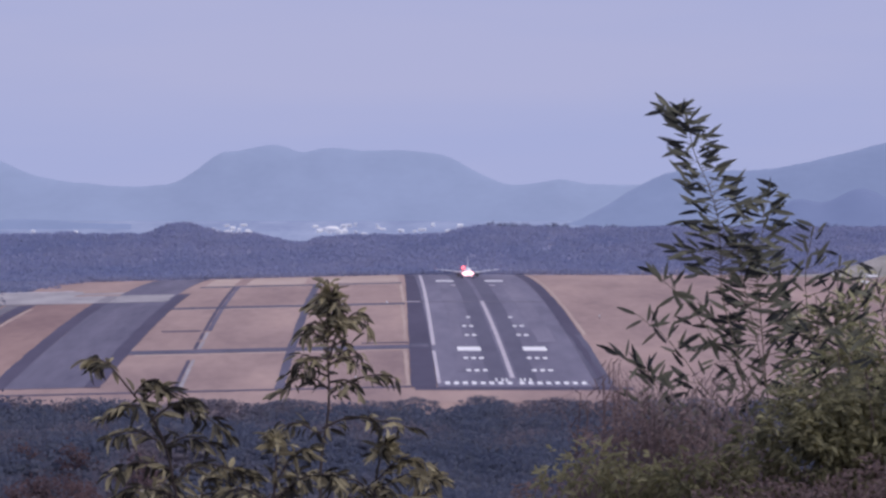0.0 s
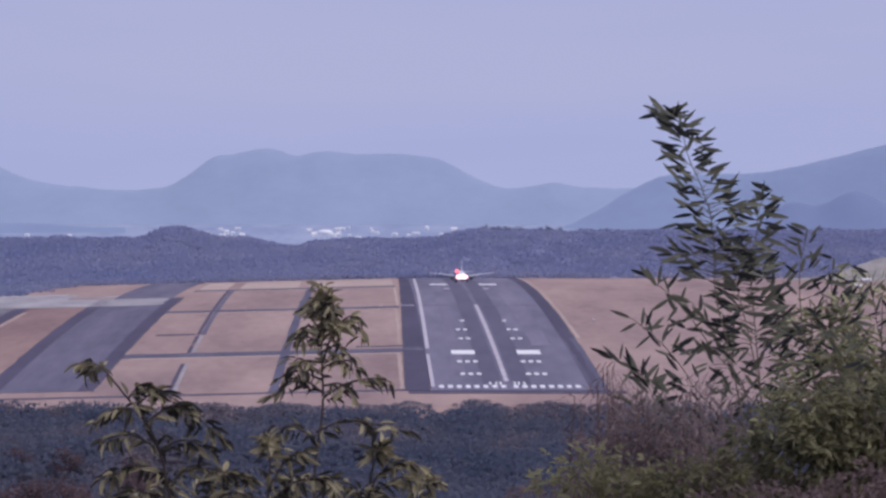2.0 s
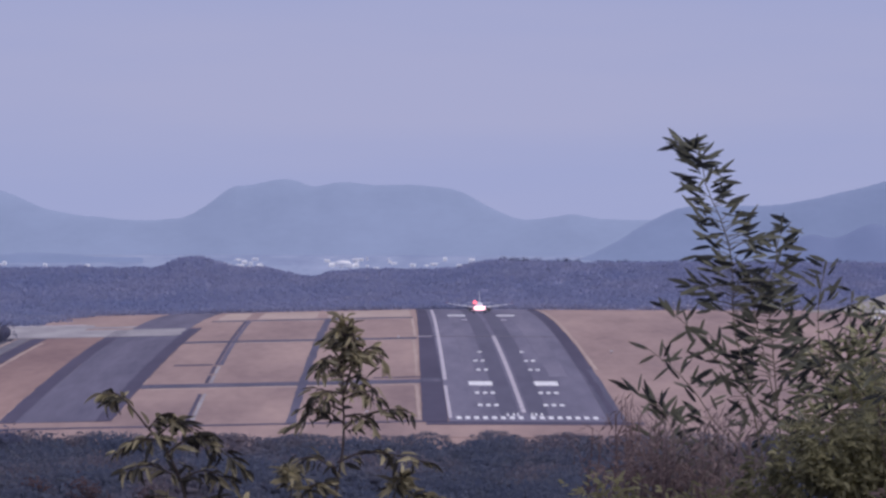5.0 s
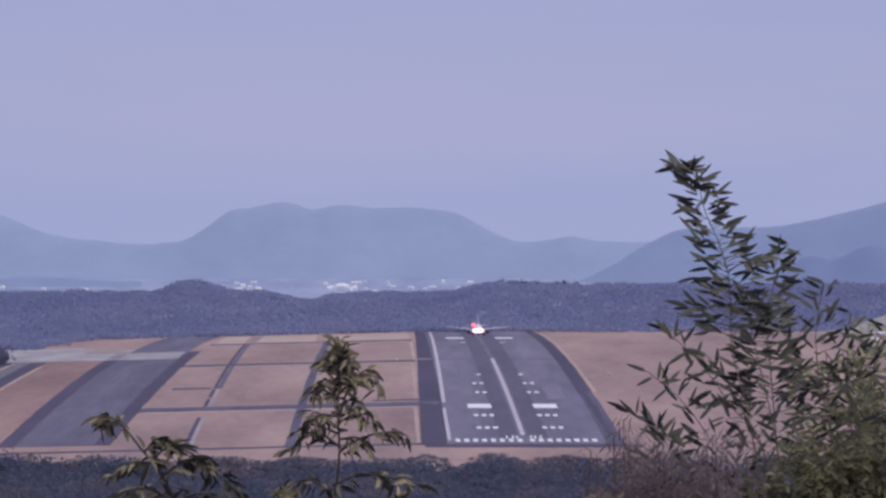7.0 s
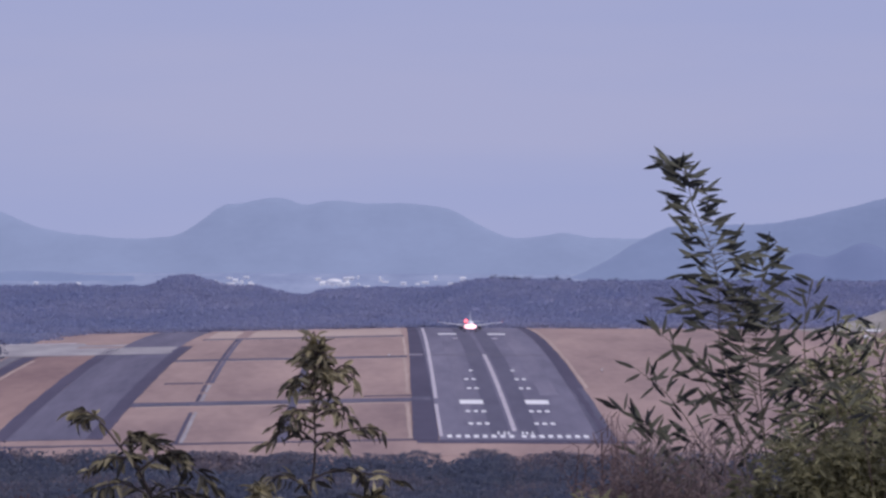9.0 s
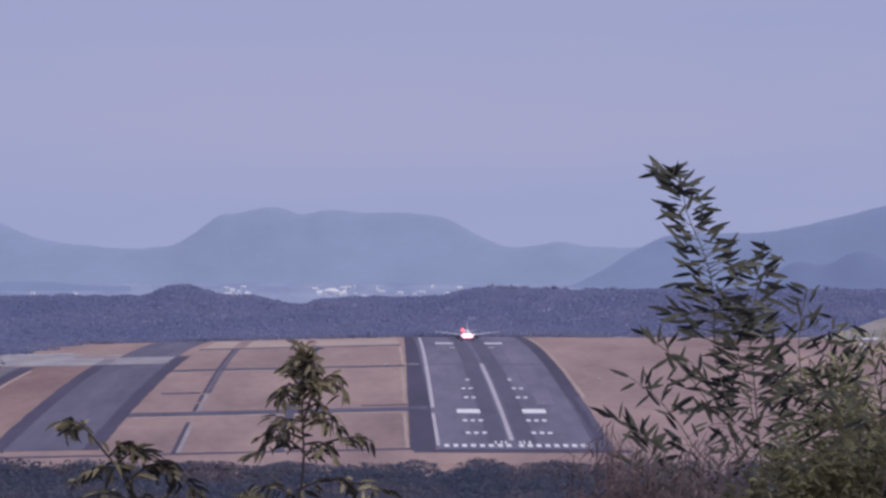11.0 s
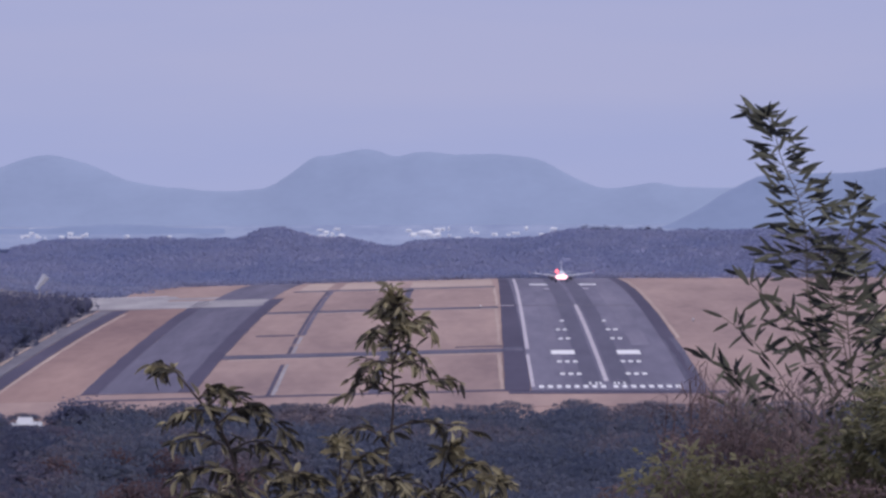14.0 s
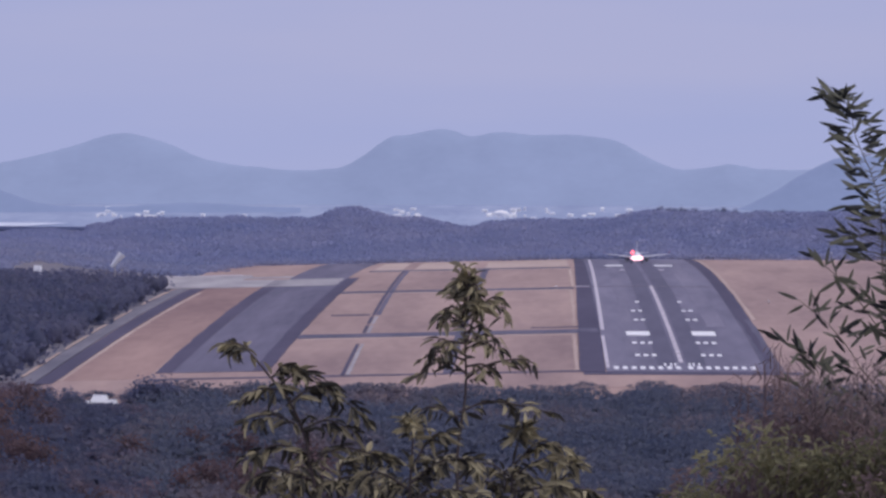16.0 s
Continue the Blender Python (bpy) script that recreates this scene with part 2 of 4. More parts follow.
def field(a, b, lift=0.0):
    """World place of a point a metres beyond the threshold and b metres right of the centre line."""
    y = SC * (4300 + a)
    x = SC * (55.7 + b) - 0.00556 * y
    return Vector((x, y, SC * (rise(a) - 0.0245 * max(-40 - b, 0)) + lift))


def field_ab(x, y):
    return y / SC - 4300, (x + 0.00556 * y) / SC - 55.7


def crest(u):
    """Drop of the wooded ridge's tree tops below the eye, in 1/19500 of the distance, at sideways angle u."""
    return (186 - 22 * bell(u, 345, 50) + 14 * bell(u, 545, 48) - 14 * smooth(760, 880, u) + 16 * smooth(-20, -160, u) + 8 * smooth(-110, -140, u)
            + 5 * noise.noise(Vector((u * 0.012, 3, 0))) + 3 * noise.noise(Vector((u * 0.04, 7, 0))))


def land(x, y):
    if y < 110:
        return EYE_Z - 1.7 - 0.04 * y
    low = -24 + 14 * smooth(2060, 2410, y) + 3 * noise.noise(Vector((x * 0.01, y * 0.01, 0)))
    if y < 2280:
        return (EYE_Z - 6.1) + (low - EYE_Z + 6.1) * smooth(90, 460, y)
    a, b = field_ab(x, y)
    plate = field(a, max(b, -262)).z - 0.25
    if b < -262:
        plate += 7.0 * smooth(-262, -380, b) * smooth(40, 500, a)
    z = low + (plate - low) * smooth(2396, 2446 + 3 * noise.noise(Vector((x * 0.03, 0, 5))), y)
    if y > 4100:
        u = 784 + 19500 * x / y
        top = EYE_Z - crest(u) / 19500 * 4420 - 1.9
        z = z + (top - z) * smooth(4100, 4400, y)
        back = EYE_Z - 212 / 19500 * 4700
        z = z + (back - z) * smooth(4430, 4600, y)
    return z


# ---- ground: one sheet to the horizon ----
xs = [-2600, -1500, -800, -420, -330] + [-280 + 10 * i for i in range(57)] + [330, 420, 800, 1500, 2600]
ys = [-2500, -800, -200, -40] + [10 * i for i in range(0, 50)] + list(range(500, 2260, 80)) + [2260 + 10 * i for i in range(256)] + [4840, 4990, 5600, 7500]
gv = [(x, y, land(x, y) if y > -100 else land(x, 0) - 0.004 * abs(y)) for y in ys for x in xs]
nx = len(xs)
gf = [(j * nx + i, j * nx + i + 1, (j + 1) * nx + i + 1, (j + 1) * nx + i) for j in range(len(ys) - 1) for i in range(nx - 1)]
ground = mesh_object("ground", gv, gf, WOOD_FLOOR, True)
# from the ridge on, the ground takes the haze-tinted floor colour
ground.data.materials.append(HAZED_RIDGE_FLOOR)
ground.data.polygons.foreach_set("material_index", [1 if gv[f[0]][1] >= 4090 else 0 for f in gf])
tagged(ground, "dark leaf-strewn woodland ground falling to a wide valley", "ground", kind="structure")


def strip(name, a0, a1, b0, b1, lift, mat, step=40.0, cross=1, lean=0.0, wave=0.0):
    """A slab lying on the airfield, with a down-turned edge; wave: how far its long edges stray."""
    n = max(1, int((a1 - a0) / step))
    verts, faces = [], []
    for i in range(n + 1):
        a = a0 + (a1 - a0) * i / n
        for j in range(cross + 1):
            stray = wave * (noise.noise(Vector((a * 0.011, b0, j * 7.0))) + 0.6 * noise.noise(Vector((a * 0.04, b0, j * 5.0))))
            verts.append(field(a, b0 + (b1 - b0) * j / cross + lean * i / n + stray, lift))
    w = cross + 1
    for i in range(n):
        for j in range(cross):
            k = i * w + j
            faces.append((k, k + 1, k + w + 1, k + w))
    rim = [i * w for i in range(n + 1)] + [n * w + j for j in range(1, w)] + [i * w + w - 1 for i in range(n - 1, -1, -1)] + [j for j in range(w - 2, 0, -1)]
    base = len(verts)
    verts += [verts[k] - Vector((0, 0, 0.12)) for k in rim]
    m = len(rim)
    faces += [(rim[i], rim[(i + 1) % m], base + (i + 1) % m, base + i) for i in range(m)]
    return mesh_object(name, verts, faces, mat)


grass = strip("ground_grass", -225, 2700, -247, 420, 0.02, DRY_GRASS, 25, 16)
tagged(grass, "flat airfield of dry tan winter grass", "grass", kind="structure")

bank_v = []
for j in range(7):
    for i in range(141):
        x = -290 + 4 * i
        y = 2446 - j * (4.2 + 2.6 * noise.noise(Vector((x * 0.05, 0, 12)))) * 0.62
        bank_v.append((x, y, land(x, y) + 0.22 - 0.02 * j))
bank_f = [(j * 141 + i, (j + 1) * 141 + i, (j + 1) * 141 + i + 1, j * 141 + i + 1) for j in range(6) for i in range(140)]
tagged(mesh_object("ground_bank", bank_v, bank_f, DRY_GRASS, True), "dry grass bank at the end of the airfield", "bank", kind="structure")

# ---- runway with its paint ----
runway = strip("runway", -52, 2560, -30, 31.5, 0.17, ASPHALT)
tagged(runway, "humped grey asphalt runway with white paint markings", "runway", kind="structure")
child(strip("shoulder", -52, 2560, -40.3, -30.5, 0.15, DARK_ASPHALT, 12.0, lean=5.0, wave=0.3), runway, "dark asphalt shoulder")
child(strip("shoulder", 620, 2560, 31.4, 38.0, 0.15, DARK_ASPHALT, 12.0, lean=-0.4, wave=0.4), runway, "dark asphalt shoulder")
child(strip("shoulder", -52, 620, 31.4, 38.6, 0.15, MID_ASPHALT, 12.0, lean=-0.6, wave=0.4), runway, "grey worn asphalt shoulder")
child(strip("shoulder_band", 60, 620, 33.6, 36.2, 0.19, DARK_ASPHALT, 12.0, lean=-1.0, wave=0.7), runway, "dark sealed band on the shoulder")
child(strip("pale_lane", 120, 1900, -20.5, -15.5, 0.2, PALE_ASPHALT, 12.0, lean=2.0, wave=0.9), runway, "paler worn lane of asphalt")
child(strip("pale_lane", 500, 2100, 17, 25, 0.2, PALE_ASPHALT, 12.0, lean=-2.0, wave=0.9), runway, "paler worn lane of asphalt")
for b0, b1, a0, a1 in ((-9, -1.2, 1250, 2560), (1.2, 9, 1250, 2560), (-9.5, -2, 20, 1250), (2, 9.5, 20, 1250)):
    child(strip("wheel_track", a0, a1, b0, b1, 0.21, RUBBER), runway, "rubber-darkened wheel track")
for i in range(8):
    for side in (-1, 1):
        b = side * (2.4 + 3.46 * i) + 0.6
        child(strip("threshold_stripe", -24, 6, b - 0.95, b + 0.95, 0.26, PAINT), runway)
for a, n in ((122, 3), (272, 3), (596, 2), (745, 2), (905, 1)):
    for side in (-1, 1):
        for k in range(n):
            b = side * (9.9 + 3.3 * k)
            child(strip("touchdown_bar", a, a + 22, b - 0.95, b + 0.95, 0.26, PAINT), runway)
for a in (378, 1955):
    for side in (-1, 1):
        child(strip("aiming_mark", a, a + 55, side * 14 - 5, side * 14 + 5, 0.26, PAINT), runway)
for side in (-1, 1):
    child(strip("touchdown_bar", 1770, 1795, side * 10.8 - 1.5, side * 10.8 + 1.5, 0.26, WORN_PAINT), runway)
for i in range(24):
    child(strip("centre_dash", 50 + 51 * i, 50 + 51 * i + 45, -0.9, 0.9, 0.26, WORN_PAINT), runway)
child(strip("cross_joint", 1255, 1264, -38, 30, 0.225, WORN_ROAD), runway, "thin pale joint across the asphalt")
child(strip("cross_joint", 1252, 1266, -38, -31, 0.23, WORN_PAINT), runway, "thin pale joint across the asphalt")
child(strip("cross_patch", 430, 478, -39, -31, 0.19, TAXI), runway, "paler patch across the shoulder")
# short painted bars behind the threshold
for b0, b1 in ((-7, -6.2), (-4.6, -3.8), (-3, -2.2), (2.6, 3.4), (4.2, 5.0), (6.4, 7.2)):
    child(strip("paint_bar", 14, 40, b0, b1, 0.26, PAINT), runway)
child(strip("edge_line", -10, 375, -30.0, -28.6, 0.26, WORN_PAINT), runway)
child(strip("edge_line", 455, 2400, -29.7, -28.1, 0.26, WORN_PAINT, lean=2.4), runway)

for b0, b1, a0, a1 in ((38.6, 40.2, 620, 2560), (-41.4, -39.9, 520, 1190), (-40.2, -38.7, 1255, 1870), (-42.2, -40.6, -30, 414), (-160.6, -159.2, 480, 900)):
    tagged(strip("trim_verge", a0, a1, b0, b1, 0.06, STRAW, 15.0, wave=0.5), "pale straw verge along the asphalt edge", "verge", kind="structure")

# ---- taxiway, paths, apron, perimeter road ----
taxiway = strip("road_taxiway", 30, 1640, -200.5, -169, 0.13, TAXI, lean=9)
tagged(taxiway, "wide grey asphalt taxiway beside the runway", "taxiway", kind="structure")
for b0, b1, lean in ((-207.5, -200.5, 9), (-169, -162.3, 9)):
    child(strip("shoulder", 30, 1640, b0, b1, 0.15, DARK_ASPHALT, 15.0, lean=lean, wave=0.5), taxiway, "dark asphalt shoulder")
child(strip("taxiway_end", 1640, 2500, -191.5, -160, 0.13, TAXI, lean=5), taxiway)
link = strip("road_link", 418, 470, -160.5, -39, 0.09, MID_ASPHALT)
tagged(link, "narrow dark drain crossing the dry grass", "drain", kind="structure")
for a0, a1, b0, b1, mat in ((1206, 1250, -156, -39, MID_ASPHALT), (-50, -32, -206, -39, DARK_ASPHALT), (-84, -52, -39, 45, DARK_ASPHALT), (1878, 1932, -152, -39, MID_ASPHALT),
                            (500, 512, -60, -39, DARK_ASPHALT), (755, 775, -152, -134, DARK_ASPHALT)):
    tagged(strip("road_drain", a0, a1, b0, b1, 0.08, mat), "narrow dark drain crossing the dry grass", "drain", kind="structure")
for a0, a1, mat in ((-30, 330, CONCRETE), (480, 590, CONCRETE), (615, 735, CONCRETE), (760, 1204, TAXI), (1252, 1876, TAXI)):
    tagged(strip("road_path", a0, a1, -131.2, -129.7 + (0.5 if mat is TAXI else 0), 0.09, mat, 15.0, wave=0.25), "concrete channel in the dry grass", "path", kind="structure")
    tagged(strip("road_ditch", a0, a1, -133.2, -131.6, 0.07, DARK_ASPHALT), "dark ditch beside the concrete channel", "ditch", kind="structure")
# pale mown margins before the drains
for a0, a1, b0, b1 in ((396, 416, -157, -40), (1185, 1205, -154, -40), (1852, 1876, -150, -40)):
    tagged(strip("trim_margin", a0, a1, b0, b1, 0.05, STRAW, 15.0, wave=0.5), "pale straw margin beside a drain", "verge", kind="structure")
for b0, b1 in ((-150, -134), (-127, -94), (-87, -40)):
    tagged(strip("ground_grass_far", 1945, 2420, b0, b1, 0.06, STRAW, 15.0, 4, wave=0.8), "pale straw grass at the far end of the field", "grass", kind="structure")
tagged(strip("road_service", -30, 1950, -93.4, -89.6, 0.09, MID_ASPHALT, 15.0, lean=5.5, wave=0.5), "worn grey service track across the grass", "track", kind="structure")
apron = strip("pavement_apron", 1420, 1640, -310, -162, 0.15, CONCRETE, 12.0, wave=3.0)
for a0, a1, b0, b1 in ((1700, 1760, -235, -165),):
    tagged(strip("pavement_strip", a0, a1, b0, b1, 0.12, CONCRETE), "pale concrete strip beyond the apron", "pavement", kind="structure")
child(strip("apron_end", 1640, 1834, -330, -216, 0.15, CONCRETE, 12.0, wave=3.0), apron)
tagged(apron, "pale concrete apron at the taxiway's far end", "apron", kind="structure")
tagged(strip("road_perimeter", -70, 1400, -258.5, -251.5, 0.18, WORN_ROAD, lean=14), "worn grey perimeter road along the wood's edge", "road", kind="structure")
tagged(strip("road_perimeter_verge", -70, 1400, -251, -243.5, 0.15, DARK_ASPHALT, lean=14), "dark verge of the perimeter road", "road", kind="structure")

tagged(strip("trim_verge", -30, 1300, -243, -241.2, 0.08, STRAW, 15.0, lean=13.5, wave=0.6), "pale straw verge along the perimeter road", "verge", kind="structure")
for a0, a1 in ((20, 290), (330, 520), (560, 680), (760, 930), (1040, 1330)):
    tagged(strip("road_kerb", a0, a1, -260.2 + 0.0095 * (a0 + 70), -258.8 + 0.0095 * (a0 + 70), 0.3, STRAW, 15.0, lean=0.0095 * (a1 - a0), wave=0.4), "pale kerb along the perimeter road", "kerb", kind="structure")
tagged(strip("pavement_edge", 1836, 1856, -330, -222, 0.17, WORN_PAINT), "pale worn line along the apron's edge", "pavement", kind="structure")

tagged(strip("ground_grass_verge", -30, 1410, -241, -209, 0.05, RUSTY_GRASS, 15.0, lean=10, wave=0.6), "rust-tinged dry grass between taxiway and perimeter road", "grass", kind="structure")

# bare slope at the far side of the field
mv, mf = [], []
for j in range(13):
    for i in range(25):
        u, y = 1430 + 25 * i, 3960 + 10 * j
        h = 9.0 * smooth(1440, 1640, u) * smooth(0, 0.5, j / 12) * (1 - 0.5 * smooth(0.6, 1, j / 12)) + 0.5 * noise.noise(Vector((u * 0.03, y * 0.05, 2)))
        x = (u - 784) / 19500 * y
        mv.append((x, y, land(x, y) + 0.4 + h))
mf = [(j * 25 + i, j * 25 + i + 1, j * 25 + i + 26, j * 25 + i + 25) for j in range(12) for i in range(24)]
MOUND = material("pale_earth", (0.19, 0.185, 0.165), (0.42, 0.38, 0.36), 7, 0.9, 5, stretch=(1, 0.3, 2))
tagged(mesh_object("ground_mound", mv, mf, MOUND, True), "bare pale earth slope with grey-green patches beyond the airfield grass", "slope", kind="structure")

# ---- mountains ----


def mountain(name, y, depth, drop, u0, u1, mat, label, rough=3.0, foot=195):
    """A ridge across the distance; drop(u): how far its skyline lies under the eye."""
    cols, rows = 360, 10
    verts, faces = [], []
    for j in range(rows + 1):
        t = j / rows
        for i in range(cols + 1):
            u = u0 + (u1 - u0) * i / cols
            yy = y + depth * (t - 0.6)
            d = drop(u)
            shape = smooth(-0.05, 0.62, t) if t <= 0.6 else 1 - 0.8 * smooth(0.6, 1.1, t)
            n = rough * (noise.noise(Vector((u * 0.02, y, 0))) + 0.4 * noise.noise(Vector((u * 0.09, y, 1)))) * shape ** 6
            n += 1.2 * noise.noise(Vector((u * 0.012, t * 2, y))) * (1 - shape)
            v = foot + (d - foot) * shape + n
            verts.append(((u - 784) / 19500 * yy, yy, EYE_Z - v / 19500 * yy))
    w = cols + 1
    for j in range(rows):
        for i in range(cols):
            faces.append((j * w + i, j * w + i + 1, (j + 1) * w + i + 1, (j + 1) * w + i))
    ob = mesh_object(name, verts, faces, mat, True)
    return tagged(ob, label, "mountain", kind="structure")


def main_range(u):
    v = 98 - 9 * bell(u, 1008, 38) + 4 * bell(u, 240, 50)
    v -= 58 * smooth(312, 424, u) * (1 - smooth(770, 930, u))
    v -= 12 * bell(u, 500, 44) - 5 * bell(u, 554, 22) + 7 * bell(u, 608, 42) + 3 * bell(u, 715, 40)
    v -= 61 * bell(u, -62, 125) + 9 * bell(u, -225, 60)
    return v


def right_spur(u):
    return 168 - 95 * smooth(1000, 1230, u) - 64 * smooth(1330, 1700, u)


def dark_hill(u):
    return 172 - 66 * bell(u, 1540, 70) - 44 * bell(u, 1425, 48) - 36 * bell(u, 1700, 90)


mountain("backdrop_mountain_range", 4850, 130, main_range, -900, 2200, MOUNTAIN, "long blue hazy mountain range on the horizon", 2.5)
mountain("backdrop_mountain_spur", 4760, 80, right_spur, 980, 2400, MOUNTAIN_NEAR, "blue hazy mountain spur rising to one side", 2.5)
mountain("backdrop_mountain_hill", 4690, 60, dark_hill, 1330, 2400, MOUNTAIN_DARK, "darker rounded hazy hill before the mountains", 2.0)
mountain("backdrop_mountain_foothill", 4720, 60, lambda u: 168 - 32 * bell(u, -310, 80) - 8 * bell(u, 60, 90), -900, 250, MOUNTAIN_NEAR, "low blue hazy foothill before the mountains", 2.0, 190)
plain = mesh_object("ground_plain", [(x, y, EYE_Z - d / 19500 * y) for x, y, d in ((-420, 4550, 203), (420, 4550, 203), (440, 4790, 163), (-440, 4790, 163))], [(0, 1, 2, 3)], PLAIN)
tagged(plain, "hazy valley plain below the mountains", "plain", kind="structure")

# ---- woods ----


def crowns(name, places, mat, leaves, label, spread=0.34, low=0.22, loose=1.3, big=1.0, core=0.45):
    """Many small trees in one mesh: a thin trunk and a ragged crown of leaf clumps each. places: rows x, y, z, height."""
    p = np.array(places)
    n = len(p)
    rng = np.random.default_rng(len(name) + n)
    d = rng.normal(size=(n, leaves, 3))
    d /= np.linalg.norm(d, axis=2, keepdims=True)
    d *= rng.uniform(0.5, 1.12, (n, leaves, 1)) ** 0.5
    h = p[:, 3][:, None]
    c = np.empty((n, leaves, 3))
    c[..., 0] = p[:, 0][:, None] + d[..., 0] * h * spread
    c[..., 1] = p[:, 1][:, None] + d[..., 1] * h * spread
    c[..., 2] = p[:, 2][:, None] + h * (0.5 + low * 0.5) + d[..., 2] * h * (0.5 - low * 0.5)
    size = (rng.uniform(0.05, 0.115, (n, leaves)) * h * big)[..., None]
    out = d / np.linalg.norm(d, axis=2, keepdims=True) + np.array((0, 0, 0.35)) + rng.normal(0, loose, (n, leaves, 3))
    e1 = np.cross(out, rng.normal(size=(n, leaves, 3)))
    e1 /= np.linalg.norm(e1, axis=2, keepdims=True)
    e2 = np.cross(out, e1)
    e2 /= np.linalg.norm(e2, axis=2, keepdims=True)
    quads = np.stack([c + e1 * size, c + e2 * size * 0.8, c - e1 * size * 0.9, c - e2 * size], axis=2).reshape(-1, 3)
    faces = np.arange(len(quads)).reshape(-1, 4)
    rings, seg = 4, 6
    lat = np.linspace(-1.35, 1.4, rings)
    lon = 2 * np.pi * np.arange(seg) / seg
    ball = np.stack([np.cos(lat)[:, None] * np.cos(lon), np.cos(lat)[:, None] * np.sin(lon), np.sin(lat)[:, None] * np.ones(seg)], axis=2).reshape(-1, 3)
    heart = ball[None] * rng.uniform(core * 0.7, core * 1.3, (n, rings * seg, 1))
    half = np.stack([p[:, 3] * spread, p[:, 3] * spread, p[:, 3] * (0.5 - low * 0.5)], axis=1)[:, None]
    heart = heart * half + p[:, None, :3] + np.array((0, 0, 0.5 + low * 0.5)) * h[..., None]
    around = np.array([(j * seg + i, j * seg + (i + 1) % seg, (j + 1) * seg + (i + 1) % seg, (j + 1) * seg + i) for j in range(rings - 1) for i in range(seg)])
    hf = (len(quads) + rings * seg * np.arange(n)[:, None, None] + around).reshape(-1, 4)
    leaf_count = len(faces)
    if core > 0:
        quads = np.concatenate([quads, heart.reshape(-1, 3)])
        faces = np.concatenate([faces, hf])
    r = p[:, 3][:, None] * 0.02
    tri = np.array([(1, 0), (-0.5, 0.87), (-0.5, -0.87)])
    foot = np.empty((n, 3, 3))
    foot[..., 0] = p[:, 0][:, None] + tri[:, 0] * r
    foot[..., 1] = p[:, 1][:, None] + tri[:, 1] * r
    foot[..., 2] = (p[:, 2] - 0.3)[:, None]
    head = foot.copy()
    head[..., 2] = (p[:, 2] + p[:, 3] * 0.8)[:, None]
    trunk = np.concatenate([foot, head], axis=1).reshape(-1, 3)
    base = len(quads) + 6 * np.arange(n)[:, None]
    tf = np.concatenate([base + np.array(q) for q in ((0, 1, 4, 3), (1, 2, 5, 4), (2, 0, 3, 5))], axis=0)
    me = bpy.data.meshes.new(name)
    allv = np.concatenate([quads, trunk])
    allf = np.concatenate([faces, tf])
    me.vertices.add(len(allv))
    me.vertices.foreach_set("co", allv.ravel())
    me.loops.add(4 * len(allf))
    me.loops.foreach_set("vertex_index", allf.ravel())
    me.polygons.add(len(allf))
    me.polygons.foreach_set("loop_start", np.arange(0, 4 * len(allf), 4))
    soft = np.zeros(len(allf), dtype=bool)
    soft[leaf_count:len(faces)] = True
    me.polygons.foreach_set("use_smooth", soft)
    me.update(calc_edges=True)
    me.materials.append(mat)
    ob = new(name, me)
    return tagged(ob, label, "woodland", kind="stuff")


rng = random.Random(4)
far_places = []
for i in range(11800):
    y = 4105 + 345 * rng.random()
    x = (rng.uniform(-420, 1750) - 784) / 19500 * y
    a, b = field_ab(x, y)
    far_places.append((x, y, land(x, y), rng.uniform(1.3, 2.1)))
for i in range(4300):
    a, b = rng.uniform(1410, 2560), rng.uniform(-700, -222)
    if a < 1866 and b > -338:
        continue
    if b < -232 - 0.02 * (2560 - a) + 10 * noise.noise(Vector((a * 0.01, 3, 1))):
        q = field(a, b)
        far_places.append((q.x, q.y, land(q.x, q.y), rng.uniform(1.3, 2.1)))
crowns("far_woodland", far_places, FAR_WOOD_HAZED, 24, "winter woodland on the ridge behind the runway, tinted purple-grey for haze", spread=1.4, big=3.3, core=0)
left_places = []
for i in range(3400):
    a, b = rng.uniform(-30, 2500), rng.uniform(-470, -246)
    if a > 1380 and b > -330 + 0.02 * (a - 1380) and a < 1950:
        continue
    if a >= 1950 and b > -306:
        continue
    if a < 1380 and b > -263 + 0.0095 * (a + 70):
        continue
    q = field(a, b)
    z = land(q.x, q.y)
    tall = min(rng.uniform(4.5, 9.0), EYE_Z - (277 + 7 * noise.noise(Vector((q.x * 0.05, q.y * 0.01, 6)))) / 19500 * q.y - z)
    if tall > 0.9:
        left_places.append((q.x, q.y, z, tall))
crowns("side_woodland", left_places, LEFT_WOOD_HAZED, 60, "dark evergreen woodland beside the perimeter road", spread=0.56, low=-0.1, big=0.8, core=0.55)
near_places = []
for i in range(4400):
    y = 2447 - 360 * rng.random() ** 1.3
    u = rng.uniform(-420, 1750)
    x = (u - 784) / 19500 * y
    edge = 2444 + 16 * noise.noise(Vector((x * 0.06, 2, 0)))
    if y < edge:
        z = land(x, y)
        head = EYE_Z - (481 - 16 * smooth(-160, -240, x) + 16 * noise.noise(Vector((x * 0.11, y * 0.02, 4)))) / 19500 * y - z
        tall = min(rng.uniform(5.0, 9.5), head * rng.uniform(0.7, 1.08))
        if abs(u + 100) < 95 and y > 2335:
            tall = min(tall, EYE_Z - 516 / 19500 * y - z) if y < 2412 else 0
        if tall > 0.7:
            near_places.append((x, y, z, tall))
